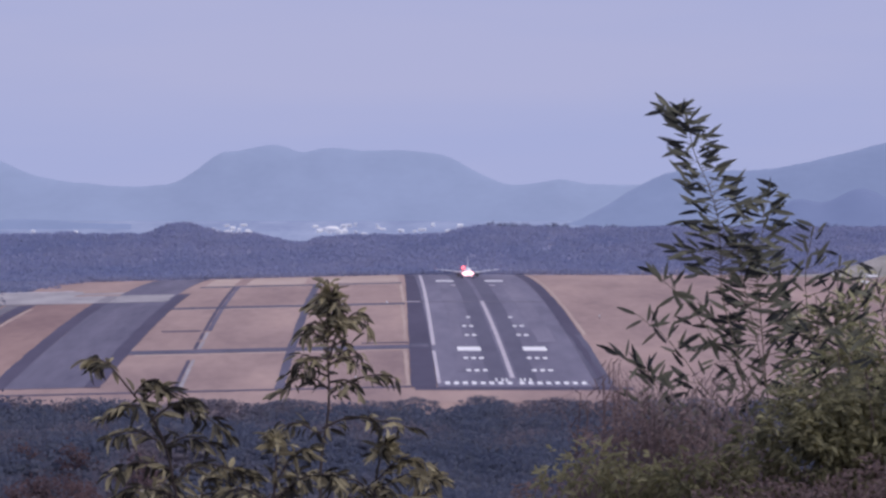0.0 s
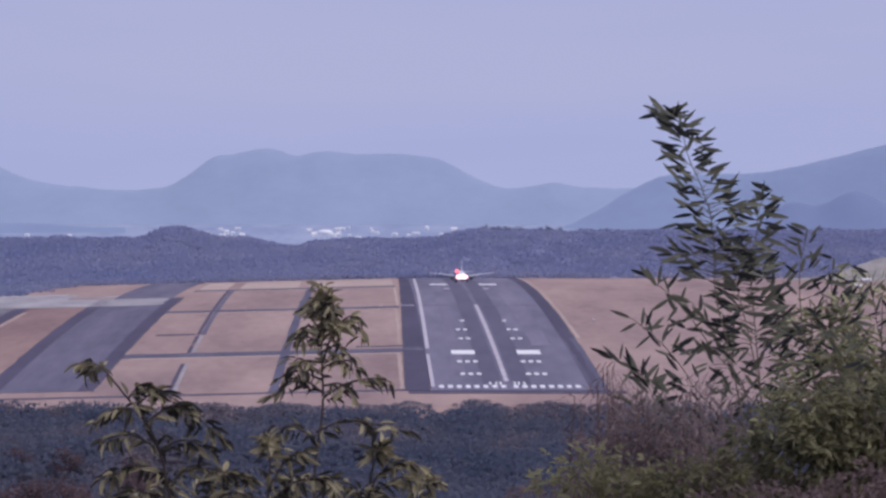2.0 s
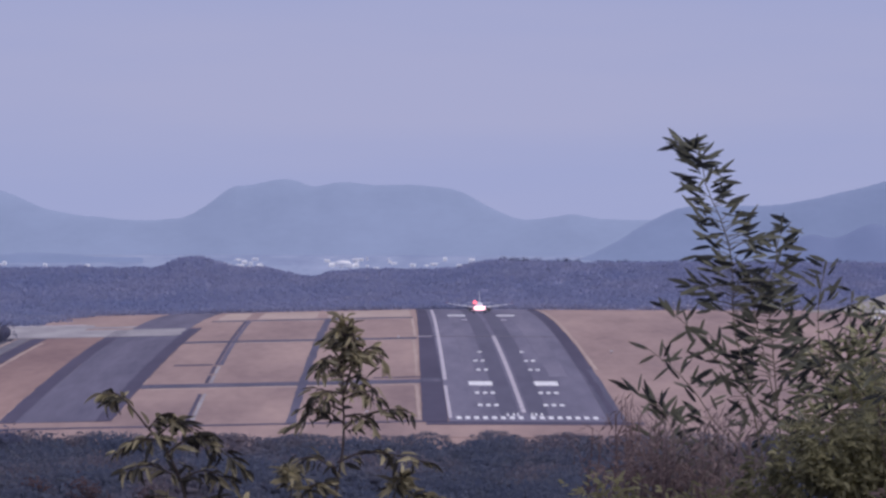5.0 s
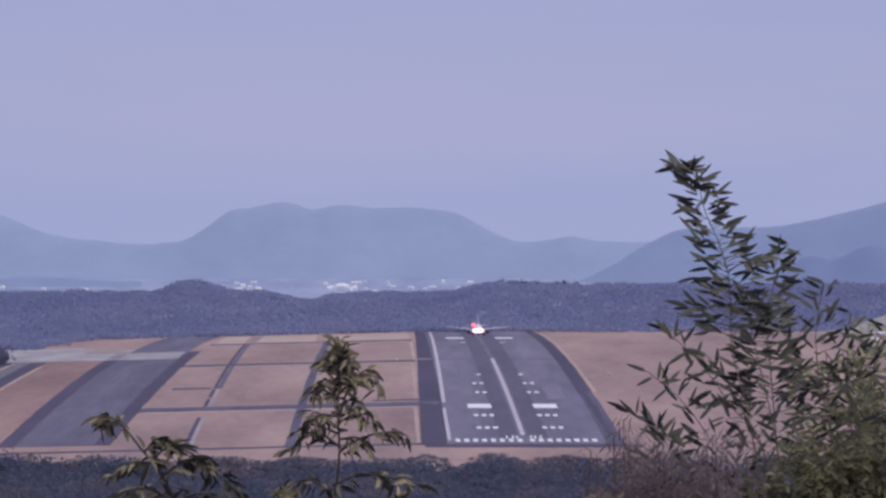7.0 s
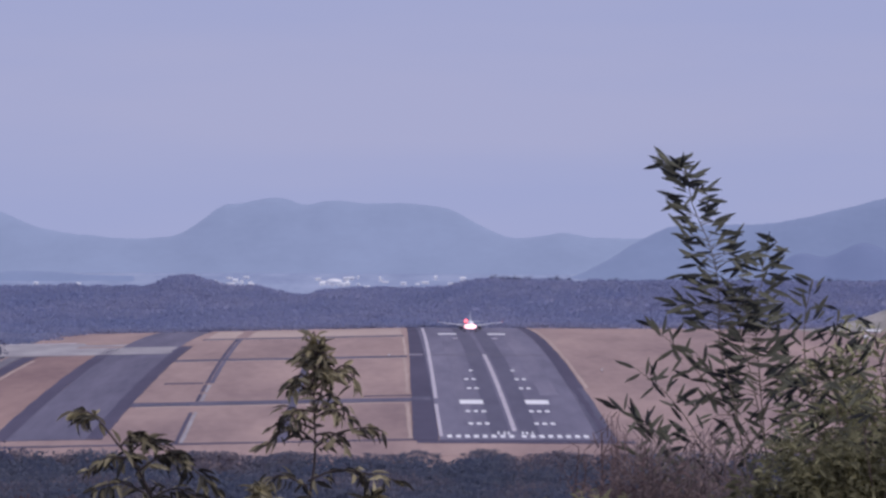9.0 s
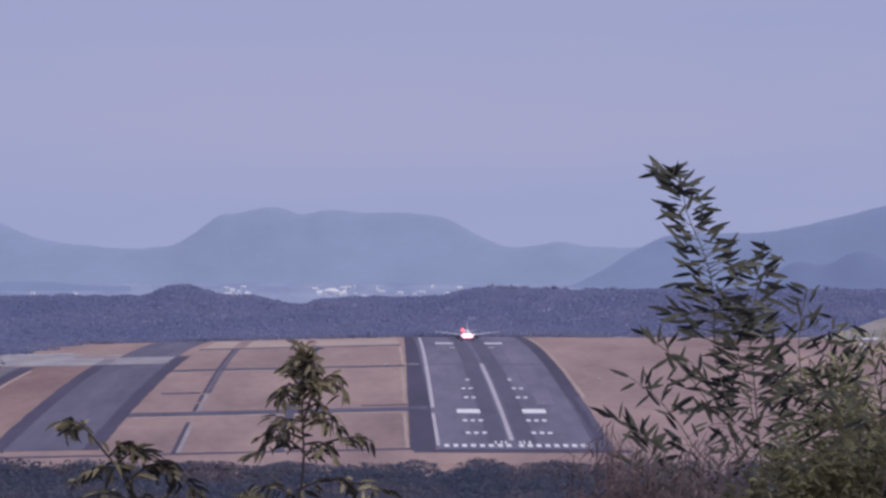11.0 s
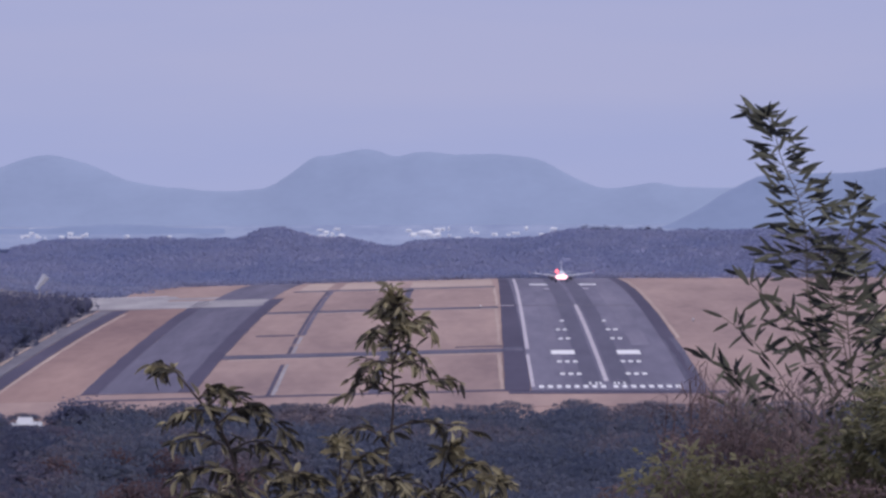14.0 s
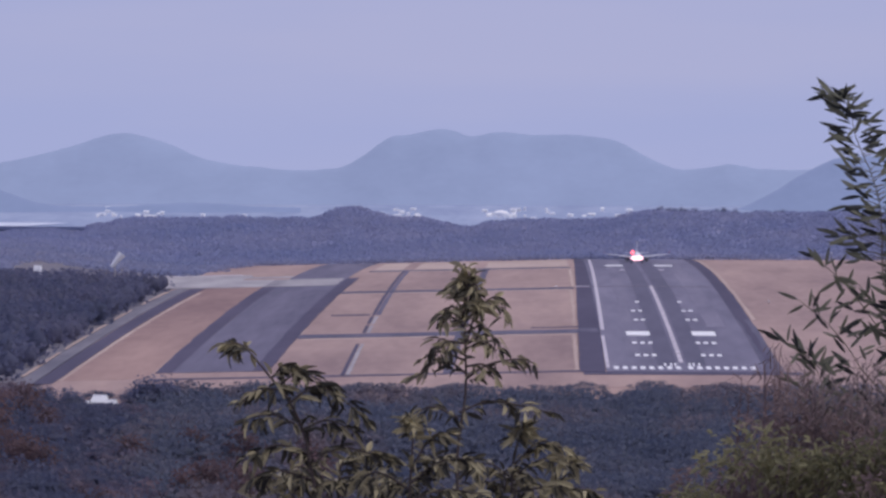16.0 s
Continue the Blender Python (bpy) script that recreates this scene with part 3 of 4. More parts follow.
for i in range(1500):
    u, y = rng.uniform(-300, 1620), rng.uniform(2434, 2453)
    x = (u - 784) / 19500 * y
    g = 0.5 + noise.noise(Vector((x * 0.13, 0, 9))) + 0.5 * noise.noise(Vector((x * 0.6, 0, 3)))
    if g > 0.12:
        near_places.append((x, y, land(x, y) - 0.1, 0.4 + 1.5 * g * rng.random()))
brown_places = [p for p in near_places if 784 + 19500 * p[0] / p[1] + 90 * noise.noise(Vector((p[0] * 0.05, p[1] * 0.02, 8))) < -40]
blue_places = [p for p in near_places if p not in set(brown_places)]
crowns("near_woodland", blue_places, NEAR_WOOD_HAZED, 92, "mixed woodland below the end of the runway, tinted blue-grey for haze", spread=0.85, low=0.4, big=0.66, core=0.3)
crowns("brown_woodland", brown_places, BROWN_WOOD_HAZED, 92, "dark woodland with red-brown crowns below the perimeter road", spread=0.85, low=0.4, big=0.66, core=0.3)

# ---- single trees at the woods' edges ----


def tree(name, seed, mat, label, tall, wide, group):
    rg = random.Random(seed)
    thing = tagged(new(name), label, "tree", group)
    bend = rg.uniform(-0.3, 0.3)
    part("trunk", tube(curve([(0, 0, -0.3), (bend * 0.4, 0, tall * 0.4), (bend, 0, tall * 0.9)], 8), tall * 0.03, tall * 0.006), BARK, thing)
    tips = []
    for k in range(7):
        a = 2.4 * k + rg.uniform(-0.4, 0.4)
        z0 = tall * (0.35 + 0.07 * k)
        e = Vector((math.cos(a) * wide * (0.9 - 0.07 * k), math.sin(a) * wide * (0.9 - 0.07 * k), z0 + tall * 0.22))
        part("limb", tube(curve([(bend * z0 / tall, 0, z0), e * 0.5 + Vector((0, 0, z0 * 0.5)), e], 5), tall * 0.012, tall * 0.003, 5), BARK, thing)
        tips.append(e)
    tips.append(Vector((bend, 0, tall * 0.9)))
    verts, faces = [], []
    for k in range(340):
        c = rg.choice(tips) + Vector((rg.gauss(0, wide * 0.3), rg.gauss(0, wide * 0.3), rg.gauss(0, tall * 0.09)))
        out = (c - Vector((0, 0, tall * 0.55))).normalized() + Vector((rg.gauss(0, 0.4), rg.gauss(0, 0.4), rg.gauss(0, 0.4)))
        e1 = out.cross(Vector((rg.gauss(0, 1), rg.gauss(0, 1), rg.gauss(0, 1)))).normalized() * tall * rg.uniform(0.022, 0.05)
        e2 = out.cross(e1).normalized() * tall * rg.uniform(0.022, 0.048)
        b = len(verts)
        verts += [c + e1, c + e2, c - e1, c - e2]
        faces.append((b, b + 1, b + 2, b + 3))
    crown = mesh_object("crown", verts, faces, mat)
    crown.parent = thing
    return thing


def plant_trees(models, places):
    for k, (x, y, dz, size, turn) in enumerate(places):
        m = models[k % len(models)]
        p = pose(x, y, land(x, y) + dz, 0, 0, turn) @ Matrix.Scale(size, 4)
        if k < len(models):
            m.matrix_basis = p
        else:
            c = copy_thing(m, p)
            c.matrix_basis = p


edge_models = [tree("tree", 90 + k, NEAR_WOOD_HAZED, "bare-looking winter tree at the wood's edge below the runway", 6.5, 2.2, "trees below the runway") for k in range(3)]
edge_places = []
for k in range(64):
    y = rng.uniform(2335, 2404)
    u = -380 + 2080 * (k + rng.random()) / 64
    if abs(u + 100) > 50:
        edge_places.append(((u - 784) / 19500 * y, y, 0, rng.uniform(0.7, 1.05), rng.uniform(0, 360)))
plant_trees(edge_models, edge_places)
AUTUMN = material("brown_autumn_foliage", (0.10, 0.075, 0.092), (0.185, 0.118, 0.118), 12, 0.95, 5, 0, islands=0.15, through_light=0.5)
brown_models = [tree("tree", 120 + k, AUTUMN, "red-brown autumn tree among the dark woods", 7.0, 2.8, "autumn trees below the runway") for k in range(2)]
plant_trees(brown_models, [((u - 784) / 19500 * y, y, 0.5, rng.uniform(1.15, 1.6), rng.uniform(0, 360))
                           for u, y in [(rng.uniform(-330, -200), rng.uniform(2180, 2395)) for k in range(14)] + [(rng.uniform(-120, 330), rng.uniform(2120, 2260)) for k in range(16)]])
dark_models = [tree("tree", 130 + k, LEFT_WOOD_HAZED, "dark blue-green evergreen tree at the edge of the field", 6.5, 1.9, "evergreens below the runway") for k in range(2)]
plant_trees(dark_models, [((u - 784) / 19500 * y, y, 0, rng.uniform(0.8, 1.05), rng.uniform(0, 360))
                          for u, y in [(rng.uniform(640, 900), rng.uniform(2385, 2400)) for k in range(9)]])
for k in range(26):
    y = rng.uniform(2398, 2414)
    u = rng.choice((rng.uniform(-36, 34), rng.uniform(-60, 60), rng.uniform(-200, -140)))
    x = (u - 784) / 19500 * y
    top = EYE_Z - (rng.uniform(478, 502) if -30 < u < 30 else rng.uniform(494, 512)) / 19500 * y
    p = pose(x, y, land(x, y), 0, 0, rng.uniform(0, 360)) @ Matrix.Scale((top - land(x, y)) / 6.5, 4)
    copy_thing(dark_models[k % 2], p).matrix_basis = p
crest_models = [tree("tree", 96 + k, LEFT_WOOD_HAZED, "dark evergreen tree standing up from the ridge", 6.2, 2.3, "evergreens on the ridge") for k in range(2)]
plant_trees(crest_models, [((u - 784) / 19500 * 4425, 4425 + rng.uniform(-8, 8), -1.6, rng.uniform(0.56, 0.76), rng.uniform(0, 360))
                           for u in [880 + 9 * k + rng.uniform(-4, 4) for k in range(9)] + [985, 1000, 1018, 1090, 1102, 1480, 1495]])

# ---- small buildings ----


def house(name, x, y, z, w, d, h, label, roof_mat=GREY_ROOF, turn=0.0, category="building", glass=None):
    base = tagged(new(name), label, category, "far buildings")
    base.matrix_world = pose(x, y, z, 0, 0, turn)
    part("wall", box((w, d, h), (0, 0, h / 2)), WHITE_WALL, base)
    bm = bmesh.new()
    ov = 0.08 * w
    pts = [bm.verts.new(v) for v in ((-w / 2 - ov, -d / 2 - ov, h), (w / 2 + ov, -d / 2 - ov, h), (w / 2 + ov, d / 2 + ov, h), (-w / 2 - ov, d / 2 + ov, h),
                                     (-w / 2, 0, h * 1.45), (w / 2, 0, h * 1.45))]
    for f in ((0, 1, 5, 4), (2, 3, 4, 5), (1, 2, 5), (3, 0, 4), (3, 2, 1, 0)):
        bm.faces.new([pts[k] for k in f])
    roof = part("roof", bm, roof_mat, base)
    part("ridge", box((w, 0.08 * w, 0.05 * w), (0, 0, h * 1.45)), roof_mat, roof)
    for k in range(max(1, int(w / 1.6))):
        px = -w / 2 + (k + 0.5) * w / max(1, int(w / 1.6))
        part("window", box((0.5, 0.06, h * 0.35), (px, -d / 2 - 0.03, h * 0.55)), glass or WINDOW, base)
    return base


for i in range(62):
    u = rng.choice((rng.uniform(400, 470), rng.uniform(575, 690), rng.uniform(560, 1060), rng.uniform(-140, 20), rng.uniform(-282, 420)))
    y = rng.choice((rng.uniform(4630, 4690), rng.uniform(4650, 4740)))
    v = 203 - 40 * (y - 4550) / 240
    w = rng.uniform(0.8, 2.6)
    house("town_building", (u - 784) / 19500 * y, y, EYE_Z - v / 19500 * y, w, w * 0.7, rng.uniform(0.6, 1.25), "small white town building in the hazy valley", WHITE_WALL, rng.uniform(-25, 25), glass=HAZED_GLASS)
hall = tagged(new("domed_hall"), "white hall with a shallow domed roof in the valley", "building")
hall.matrix_world = pose((605 - 784) / 19500 * 4625, 4625, EYE_Z - 183 / 19500 * 4625)
part("wall", box((5.5, 4, 1.4), (0, 0, 0.7), 0.1), WHITE_WALL, hall)
dome = bmesh.new()
bmesh.ops.create_uvsphere(dome, u_segments=20, v_segments=8, radius=1, matrix=Matrix.LocRotScale((0, 0, 1.4), None, (3.4, 2.6, 1.3)))
part("roof", dome, WHITE_WALL, hall, "white domed roof")
shore = mesh_object("water", [(x, y, EYE_Z - (203 - 40 * (y - 4550) / 240) / 19500 * y + 0.08) for x, y in ((-330, 4553), (-240, 4553), (-222, 4588), (-330, 4592))], [(0, 1, 2, 3)], WATER)
tagged(shore, "pale strip of water shining beyond the ridge", "water", kind="structure")
for u, v, y, w, lab in ((-104, 843, 2418, 3.2, "white-roofed house among trees below the runway"), (-84, 851, 2413, 2.6, "small white-roofed shed among trees"), (-123, 853, 2412, 1.8, "small white-roofed shed among trees"),
                        (-215, 614, 3350, 2.3, "pale-roofed hut among dark trees"),
                        (1560, 600, 3900, 4.5, "white shed on the far side of the field"), (1548, 640, 3700, 2.5, "white shed on the far side of the field")):
    hx = (u - 784) / 19500 * y
    hz = land(hx, y) - 0.1
    house("house", hx, y, hz, w, w * 0.7, max(1.0, (EYE_Z - (v - 342) / 19500 * y - hz) / 1.45), lab, WHITE_WALL, -18, "house")

# lamp posts at the edge of the field


def lamp_post(a, b, tall):
    p = tagged(new("lamp_post"), "small white lamp post in the dry grass", "lamp post", "lamp posts beside the runway")
    p.matrix_world = Matrix.Translation(field(a, b, 0.02))
    bm = bmesh.new()
    bmesh.ops.create_cone(bm, cap_ends=True, segments=8, radius1=0.16, radius2=0.1, depth=tall, matrix=Matrix.Translation((0, 0, tall / 2)))
    part("post", bm, CONCRETE, p)
    part("lamp_head", box((0.55, 0.3, 0.35), (0, 0, tall + 0.15), 0.06), WHITE_WALL, p)


for a, b, tall in ((2330, 128, 2.2), (2360, 120, 3.0), (2350, 108, 1.6), (2300, 146, 1.8), (1205, -48, 0.7), (40, -62, 0.7), (900, 52, 0.7), (40, 50, 0.7)):
    lamp_post(a, b, tall)

# wind cone on its mast
mast_y = 3300.0
mast_at = Vector(((-78 - 784) / 19500 * mast_y, mast_y, 0))
mast_at.z = land(mast_at.x, mast_at.y)
cone = tagged(new("wind_cone"), "white wind cone on a pale mast above dark trees", "wind cone")
cone.matrix_world = Matrix.Translation(mast_at)
top_z = EYE_Z - 272 / 19500 * mast_y - mast_at.z
bm = bmesh.new()
bmesh.ops.create_cone(bm, cap_ends=True, segments=10, radius1=0.28, radius2=0.2, depth=top_z, matrix=Matrix.Translation((0, 0, top_z / 2)))
part("mast", bm, CONCRETE, cone)
bm = bmesh.new()
bmesh.ops.create_cone(bm, cap_ends=False, segments=14, radius1=1.25, radius2=0.55, depth=5.0, matrix=Matrix.Translation((0.5, 0, top_z + 1.6)) @ Matrix.Rotation(radians(218), 4, "Y"))
part("sock", bm, WHITE_WALL, cone, "white fabric sock")

# ---- airliner at the far end of the runway ----


def lofted(stations, seg=18):
    """A round body through stations (y, z, half width, half height)."""
    bm = bmesh.new()
    rings = []
    for y, z, rx, rz in stations:
        rings.append([bm.verts.new((rx * math.cos(2 * math.pi * k / seg), y, z + rz * math.sin(2 * math.pi * k / seg))) for k in range(seg)])
    for r0, r1 in zip(rings, rings[1:]):
        for k in range(seg):
            bm.faces.new((r0[k], r0[(k + 1) % seg], r1[(k + 1) % seg], r1[k]))
    bm.faces.new(rings[0])
    bm.faces.new(rings[-1][::-1])
    for f in bm.faces:
        f.smooth = True
    return bm


def blade(root, tip, c0, c1, t0, t1):
    """A tapered wing from root to tip, chords along y."""
    bm = bmesh.new()
    root, tip = Vector(root), Vector(tip)
    up = (tip - root).cross(Vector((0, 1, 0))).normalized()
    rings = []
    for at, c, t in ((root, c0, t0), (tip, c1, t1)):
        rings.append([bm.verts.new(at + Vector((0, dy * c, 0)) + up * dz * t) for dy, dz in ((-0.5, 0), (-0.3, 0.5), (0.1, 0.45), (0.5, 0), (0.1, -0.45), (-0.3, -0.5))])
    for k in range(6):
        bm.faces.new((rings[0][k], rings[0][(k + 1) % 6], rings[1][(k + 1) % 6], rings[1][k]))
    bm.faces.new(rings[0])
    bm.faces.new(rings[1][::-1])
    bmesh.ops.recalc_face_normals(bm, faces=bm.faces)
    return bm


plane = tagged(new("airliner"), "white twin-engined airliner with bright landing lights on the runway", "airplane")
plane.matrix_world = Matrix.Translation(field(2130, 0.5, 0.2)) @ Matrix.Scale(SC * 1.1, 4)
part("fuselage", lofted([(-17, 3.6, 0.2, 0.2), (-16.2, 3.65, 1.0, 1.0), (-14.5, 3.8, 1.7, 1.75), (-12, 3.9, 1.95, 2.0), (6, 3.9, 1.95, 2.0), (11, 4.2, 1.5, 1.6), (17, 4.9, 0.4, 0.5)]), FUSELAGE, plane)
part("windscreen", box((1.7, 0.25, 0.45), (0, -15.3, 4.75)), WINDOW, plane)
for s in (-1, 1):
    part("wing", blade((s * 1.6, -1.5, 3.1), (s * 17, 4.5, 4.9), 6.5, 1.7, 0.8, 0.25), FUSELAGE, plane)
    part("tailplane", blade((s * 0.6, 14.5, 5.0), (s * 6.3, 16.5, 5.5), 3.6, 1.4, 0.4, 0.15), FUSELAGE, plane)
    part("winglet", blade((s * 17, 4.5, 4.9), (s * 17.4, 5.6, 6.8), 1.6, 0.7, 0.2, 0.1), RED_PAINT, plane, "red winglet")
    eng = part("engine", lofted([(-6.4, 2.0, 0.95, 0.95), (-5.8, 2.0, 1.15, 1.15), (-3, 2.05, 1.1, 1.1), (-1.6, 2.1, 0.7, 0.7)], 14), METAL, plane, "grey metal engine pod")
    eng.location.x = s * 5.0
    part("fan_hub", lofted([(-6.75, 2.0, 0.05, 0.05), (-6.5, 2.0, 0.35, 0.35), (-6.35, 2.0, 0.5, 0.5)], 12), DARK_ASPHALT, eng, "dark engine fan hub")
    # lamp widened and tinted pink so its shape takes in the glare
    lamp = bmesh.new()
    bmesh.ops.create_uvsphere(lamp, u_segments=12, v_segments=8, radius=1, matrix=Matrix.LocRotScale((s * 1.2, -17.3, 2.9), None, (1.9, 0.35, 1.15)))
    part("landing_light", lamp, LAMP, plane, "bright landing light, enlarged and pink for its glare")
    part("main_gear", box((0.5, 0.6, 2.2), (s * 2.9, 1.0, 1.4)), METAL, plane)
    for w in (-0.35, 0.35):
        bm = bmesh.new()
        bmesh.ops.create_cone(bm, cap_ends=True, segments=16, radius1=0.55, radius2=0.55, depth=0.4, matrix=Matrix.Translation((s * 2.9 + w, 1.0, 0.55)) @ Matrix.Rotation(radians(90), 4, "Y"))
        wheel = part("wheel", bm, RUBBER, plane)
        part("rim", box((0.44, 0.4, 0.4), (s * 2.9 + w, 1.0, 0.55), 0.08), METAL, wheel)
part("tail_fin", blade((0, 14.0, 5.2), (0, 17.2, 11.4), 5.2, 2.0, 0.45, 0.2), FUSELAGE, plane)
part("nose_gear", box((0.25, 0.3, 2.4), (0, -12.5, 1.4)), METAL, plane)
bm = bmesh.new()
bmesh.ops.create_cone(bm, cap_ends=True, segments=16, radius1=0.4, radius2=0.4, depth=0.5, matrix=Matrix.Translation((0, -12.5, 0.4)) @ Matrix.Rotation(radians(90), 4, "Y"))
part("wheel", bm, RUBBER, plane)
# beacon oversized and set off-centre to stand for the red glare there
beacon = bmesh.new()
bmesh.ops.create_uvsphere(beacon, u_segments=10, v_segments=6, radius=0.9, matrix=Matrix.Translation((-2.4, -1, 5.7)))
part("beacon", beacon, RED_LAMP, plane, "red beacon lamp, enlarged for the red glare beside it")

# ---- plants near the camera ----


def leaf_shape(width, bend, fold):
    """A pointed leaf one unit long, folded along its rib and bent over."""
    verts, faces = [], []
    prof = ((0, 0.06), (0.06, 0.14), (0.2, 0.8), (0.42, 1.0), (0.68, 0.86), (0.88, 0.42), (1.0, 0.04))
    for t, w in prof:
        z = -bend * t * t
        verts += [(t, -w * width / 2, z + fold * w * width), (t, 0, z), (t, w * width / 2, z + fold * w * width)]
    for i in range(len(prof) - 1):
        k = 3 * i
        faces += [(k, k + 1, k + 4, k + 3), (k + 1, k + 2, k + 5, k + 4)]
    return np.array(verts), faces


def leaf_mesh(name, shape, mat):
    me = bpy.data.meshes.new(name)
    me.from_pydata(shape[0].tolist(), [], shape[1])
    me.materials.append(mat)
    return me


BAMBOO_SHAPES = [leaf_shape(w, b, f) for w, b, f in ((0.19, 0.05, 0.06), (0.215, 0.16, 0.06), (0.18, 0.0, 0.08))]
BAMBOO_MESHES = [leaf_mesh("leaf", s, BAMBOO_LEAF) for s in BAMBOO_SHAPES]
THICKET_MESHES = [leaf_mesh("leaf", s, THICKET_LEAF) for s in BAMBOO_SHAPES]
BROAD_SHAPES = [leaf_shape(w, b, f) for w, b, f in ((0.29, 0.30, 0.3), (0.26, 0.55, 0.25), (0.32, 0.12, 0.35))]
BROAD_MESHES = [leaf_mesh("leaf", s, SHRUB_LEAF) for s in BROAD_SHAPES]


def leaf_pose(at, way, length, spin):
    way = way.normalized()
    q = way.to_track_quat("X", "Z") @ Euler((spin, 0, 0)).to_quaternion()
    return Matrix.LocRotScale(at, q, (length, length, length))


def hang_leaves(thing, poses, meshes, shapes, mat, limit, far_name="leaf_mass"):
    """The first leaves as single parts, the rest joined."""
    for k, (m, host) in enumerate(poses[:limit]):
        ob = new("leaf", meshes[k % len(meshes)])
        ob.parent = host
        ob.matrix_basis = m
    if len(poses) > limit:
        verts, faces, base = [], [], 0
        for k, (m, host) in enumerate(poses[limit:]):
            v, f = shapes[k % len(shapes)]
            mm = np.array(m)
            verts.append(v @ mm[:3, :3].T + mm[:3, 3])
            faces += [tuple(i + base for i in q) for q in f]
            base += len(v)
        ob = mesh_object(far_name, np.concatenate(verts).tolist(), faces, mat)
        ob.parent = thing
        tagged(ob, kind="stuff")


def bamboo(line, seed, limit, reach, start, label, leaf=0.165, step=0.05, spacing=0.045, rises=(0.15, 0.3, -0.2, 0.75)):
    """A bamboo culm along line with leafy side shoots; reach: length of the lowest shoots; start: where they begin on it."""
    rg = random.Random(seed)
    base = Vector(line[0])
    thing = tagged(new("bamboo"), label, "bamboo", "bamboo on the slope")
    thing.matrix_world = Matrix.Translation(base)
    pts = even(curve([Vector(p) - base for p in line], 160), 40)
    part("culm", tube(pts, 0.010, 0.003), CULM, thing)
    poses = []
    length = sum((b - a).length for a, b in zip(pts, pts[1:]))
    n = int(length * (1 - start) / step)
    for i in range(n):
        s = 1 - (1 - start) * (i + 1.5 + rg.random() * 0.5) / (n + 2)
        k = min(int(s * 40), 39)
        at = pts[k].lerp(pts[k + 1], s * 40 - k)
        stem = (pts[k + 1] - pts[k]).normalized()
        side = 1 if i % 2 else -1
        size = reach * (0.03 + 0.97 * ((1 - s) / (1 - start)) ** 1.1) * rg.uniform(0.05, 1.1)
        out = Vector((side * rg.uniform(0.5, 1.0), rg.uniform(-0.8, 0.8), 0.0)).normalized()
        way = (stem * rg.uniform(0.25, 0.7) + out).normalized()
        m = 5
        shoot = [at]
        for j in range(m):
            shoot.append(shoot[-1] + way * size / m)
            way = (way + Vector((0, 0, -0.10)) + 0.06 * Vector((rg.uniform(-1, 1), rg.uniform(-1, 1), rg.uniform(-1, 1)))).normalized()
        host = thing
        if size > 0.10:
            host = part("shoot", tube(shoot, 0.004, 0.0015, 4), CULM, thing)
        count = 1 + int(size / spacing)
        for j in range(count):
            t = (0.35 + 0.65 * (j + 1) / count) * m
            q = min(int(t), m - 1)
            p = shoot[q].lerp(shoot[q + 1], t - q)
            turn = side if rg.random() < 0.88 else -side
            lw = Vector((turn * rg.uniform(0.7, 1.0), rg.uniform(-0.4, 0.4), rg.choice(rises) + rg.uniform(-0.2, 0.2)))
            poses.append((leaf_pose(p, lw, leaf * rg.uniform(0.6, 1.2), rg.uniform(0.8, 2.3)), host))
    for j in range(5):
        a = radians((-70, 8, -12, 20, 60)[j])
        lw = Vector((math.sin(a), rg.uniform(-0.2, 0.2), math.cos(a)))
        poses.append((leaf_pose(pts[40 - j], lw, leaf * rg.uniform(0.75, 1.05), rg.uniform(1.1, 1.9)), thing))
    rg.shuffle(poses)
    hang_leaves(thing, poses, BAMBOO_MESHES, BAMBOO_SHAPES, BAMBOO_LEAF, limit)
    return thing


def at80(dx, dz, dy=0.0):
    """A place on the slope 80 m out; dz from eye height."""
    return Vector((dx, 80 + dy, EYE_Z + dz))


def foot80(dx, dy=0.0):
    return Vector((dx, 80 + dy, land(dx, 80 + dy) - 0.05))


bamboo([foot80(2.5), at80(2.42, -2.9), at80(2.22, -1.69), at80(2.10, -1.2), at80(2.09, -0.88), at80(2.07, -0.64), at80(2.0, -0.40), at80(1.90, -0.18), at80(1.85, 0.04), at80(1.79, 0.12), at80(1.69, 0.155)], 3, 300, 0.40, 0.735,
       "tall slender bamboo culm with narrow dark green leaves, leaning over", 0.17, 0.0098, 0.16)
bamboo([foot80(2.6, 0.3), at80(2.5, -2.4, 0.3), at80(2.44, -1.93, 0.3), at80(2.39, -1.36, 0.3), at80(2.36, -0.96, 0.3), at80(2.41, -0.72, 0.3), at80(2.42, -0.54, 0.3), at80(2.52, -0.42, 0.3)], 5, 150, 0.30, 0.74,
       "slender bamboo culm with narrow dark leaves close behind the tallest", 0.165, 0.014, 0.12)
bamboo([foot80(2.5, 0.5), at80(2.47, -2.3, 0.5), at80(2.44, -1.92, 0.5), at80(2.36, -1.5, 0.5), at80(2.27, -1.13, 0.5), at80(2.22, -0.82, 0.5)], 6, 120, 0.36, 0.78,
       "bare lower culm of bamboo with narrow leaves at its head", 0.16, 0.04, 0.12)
bamboo([foot80(2.95, -0.4), at80(2.85, -2.2, -0.3), at80(2.72, -1.4, -0.3), at80(2.70, -1.0, -0.3), at80(2.76, -0.70, -0.3)], 12, 200, 0.42, 0.70,
       "leafy bamboo culm in the clump", 0.15, 0.026, 0.10, (0.3, -0.4, 0.9, -0.9))
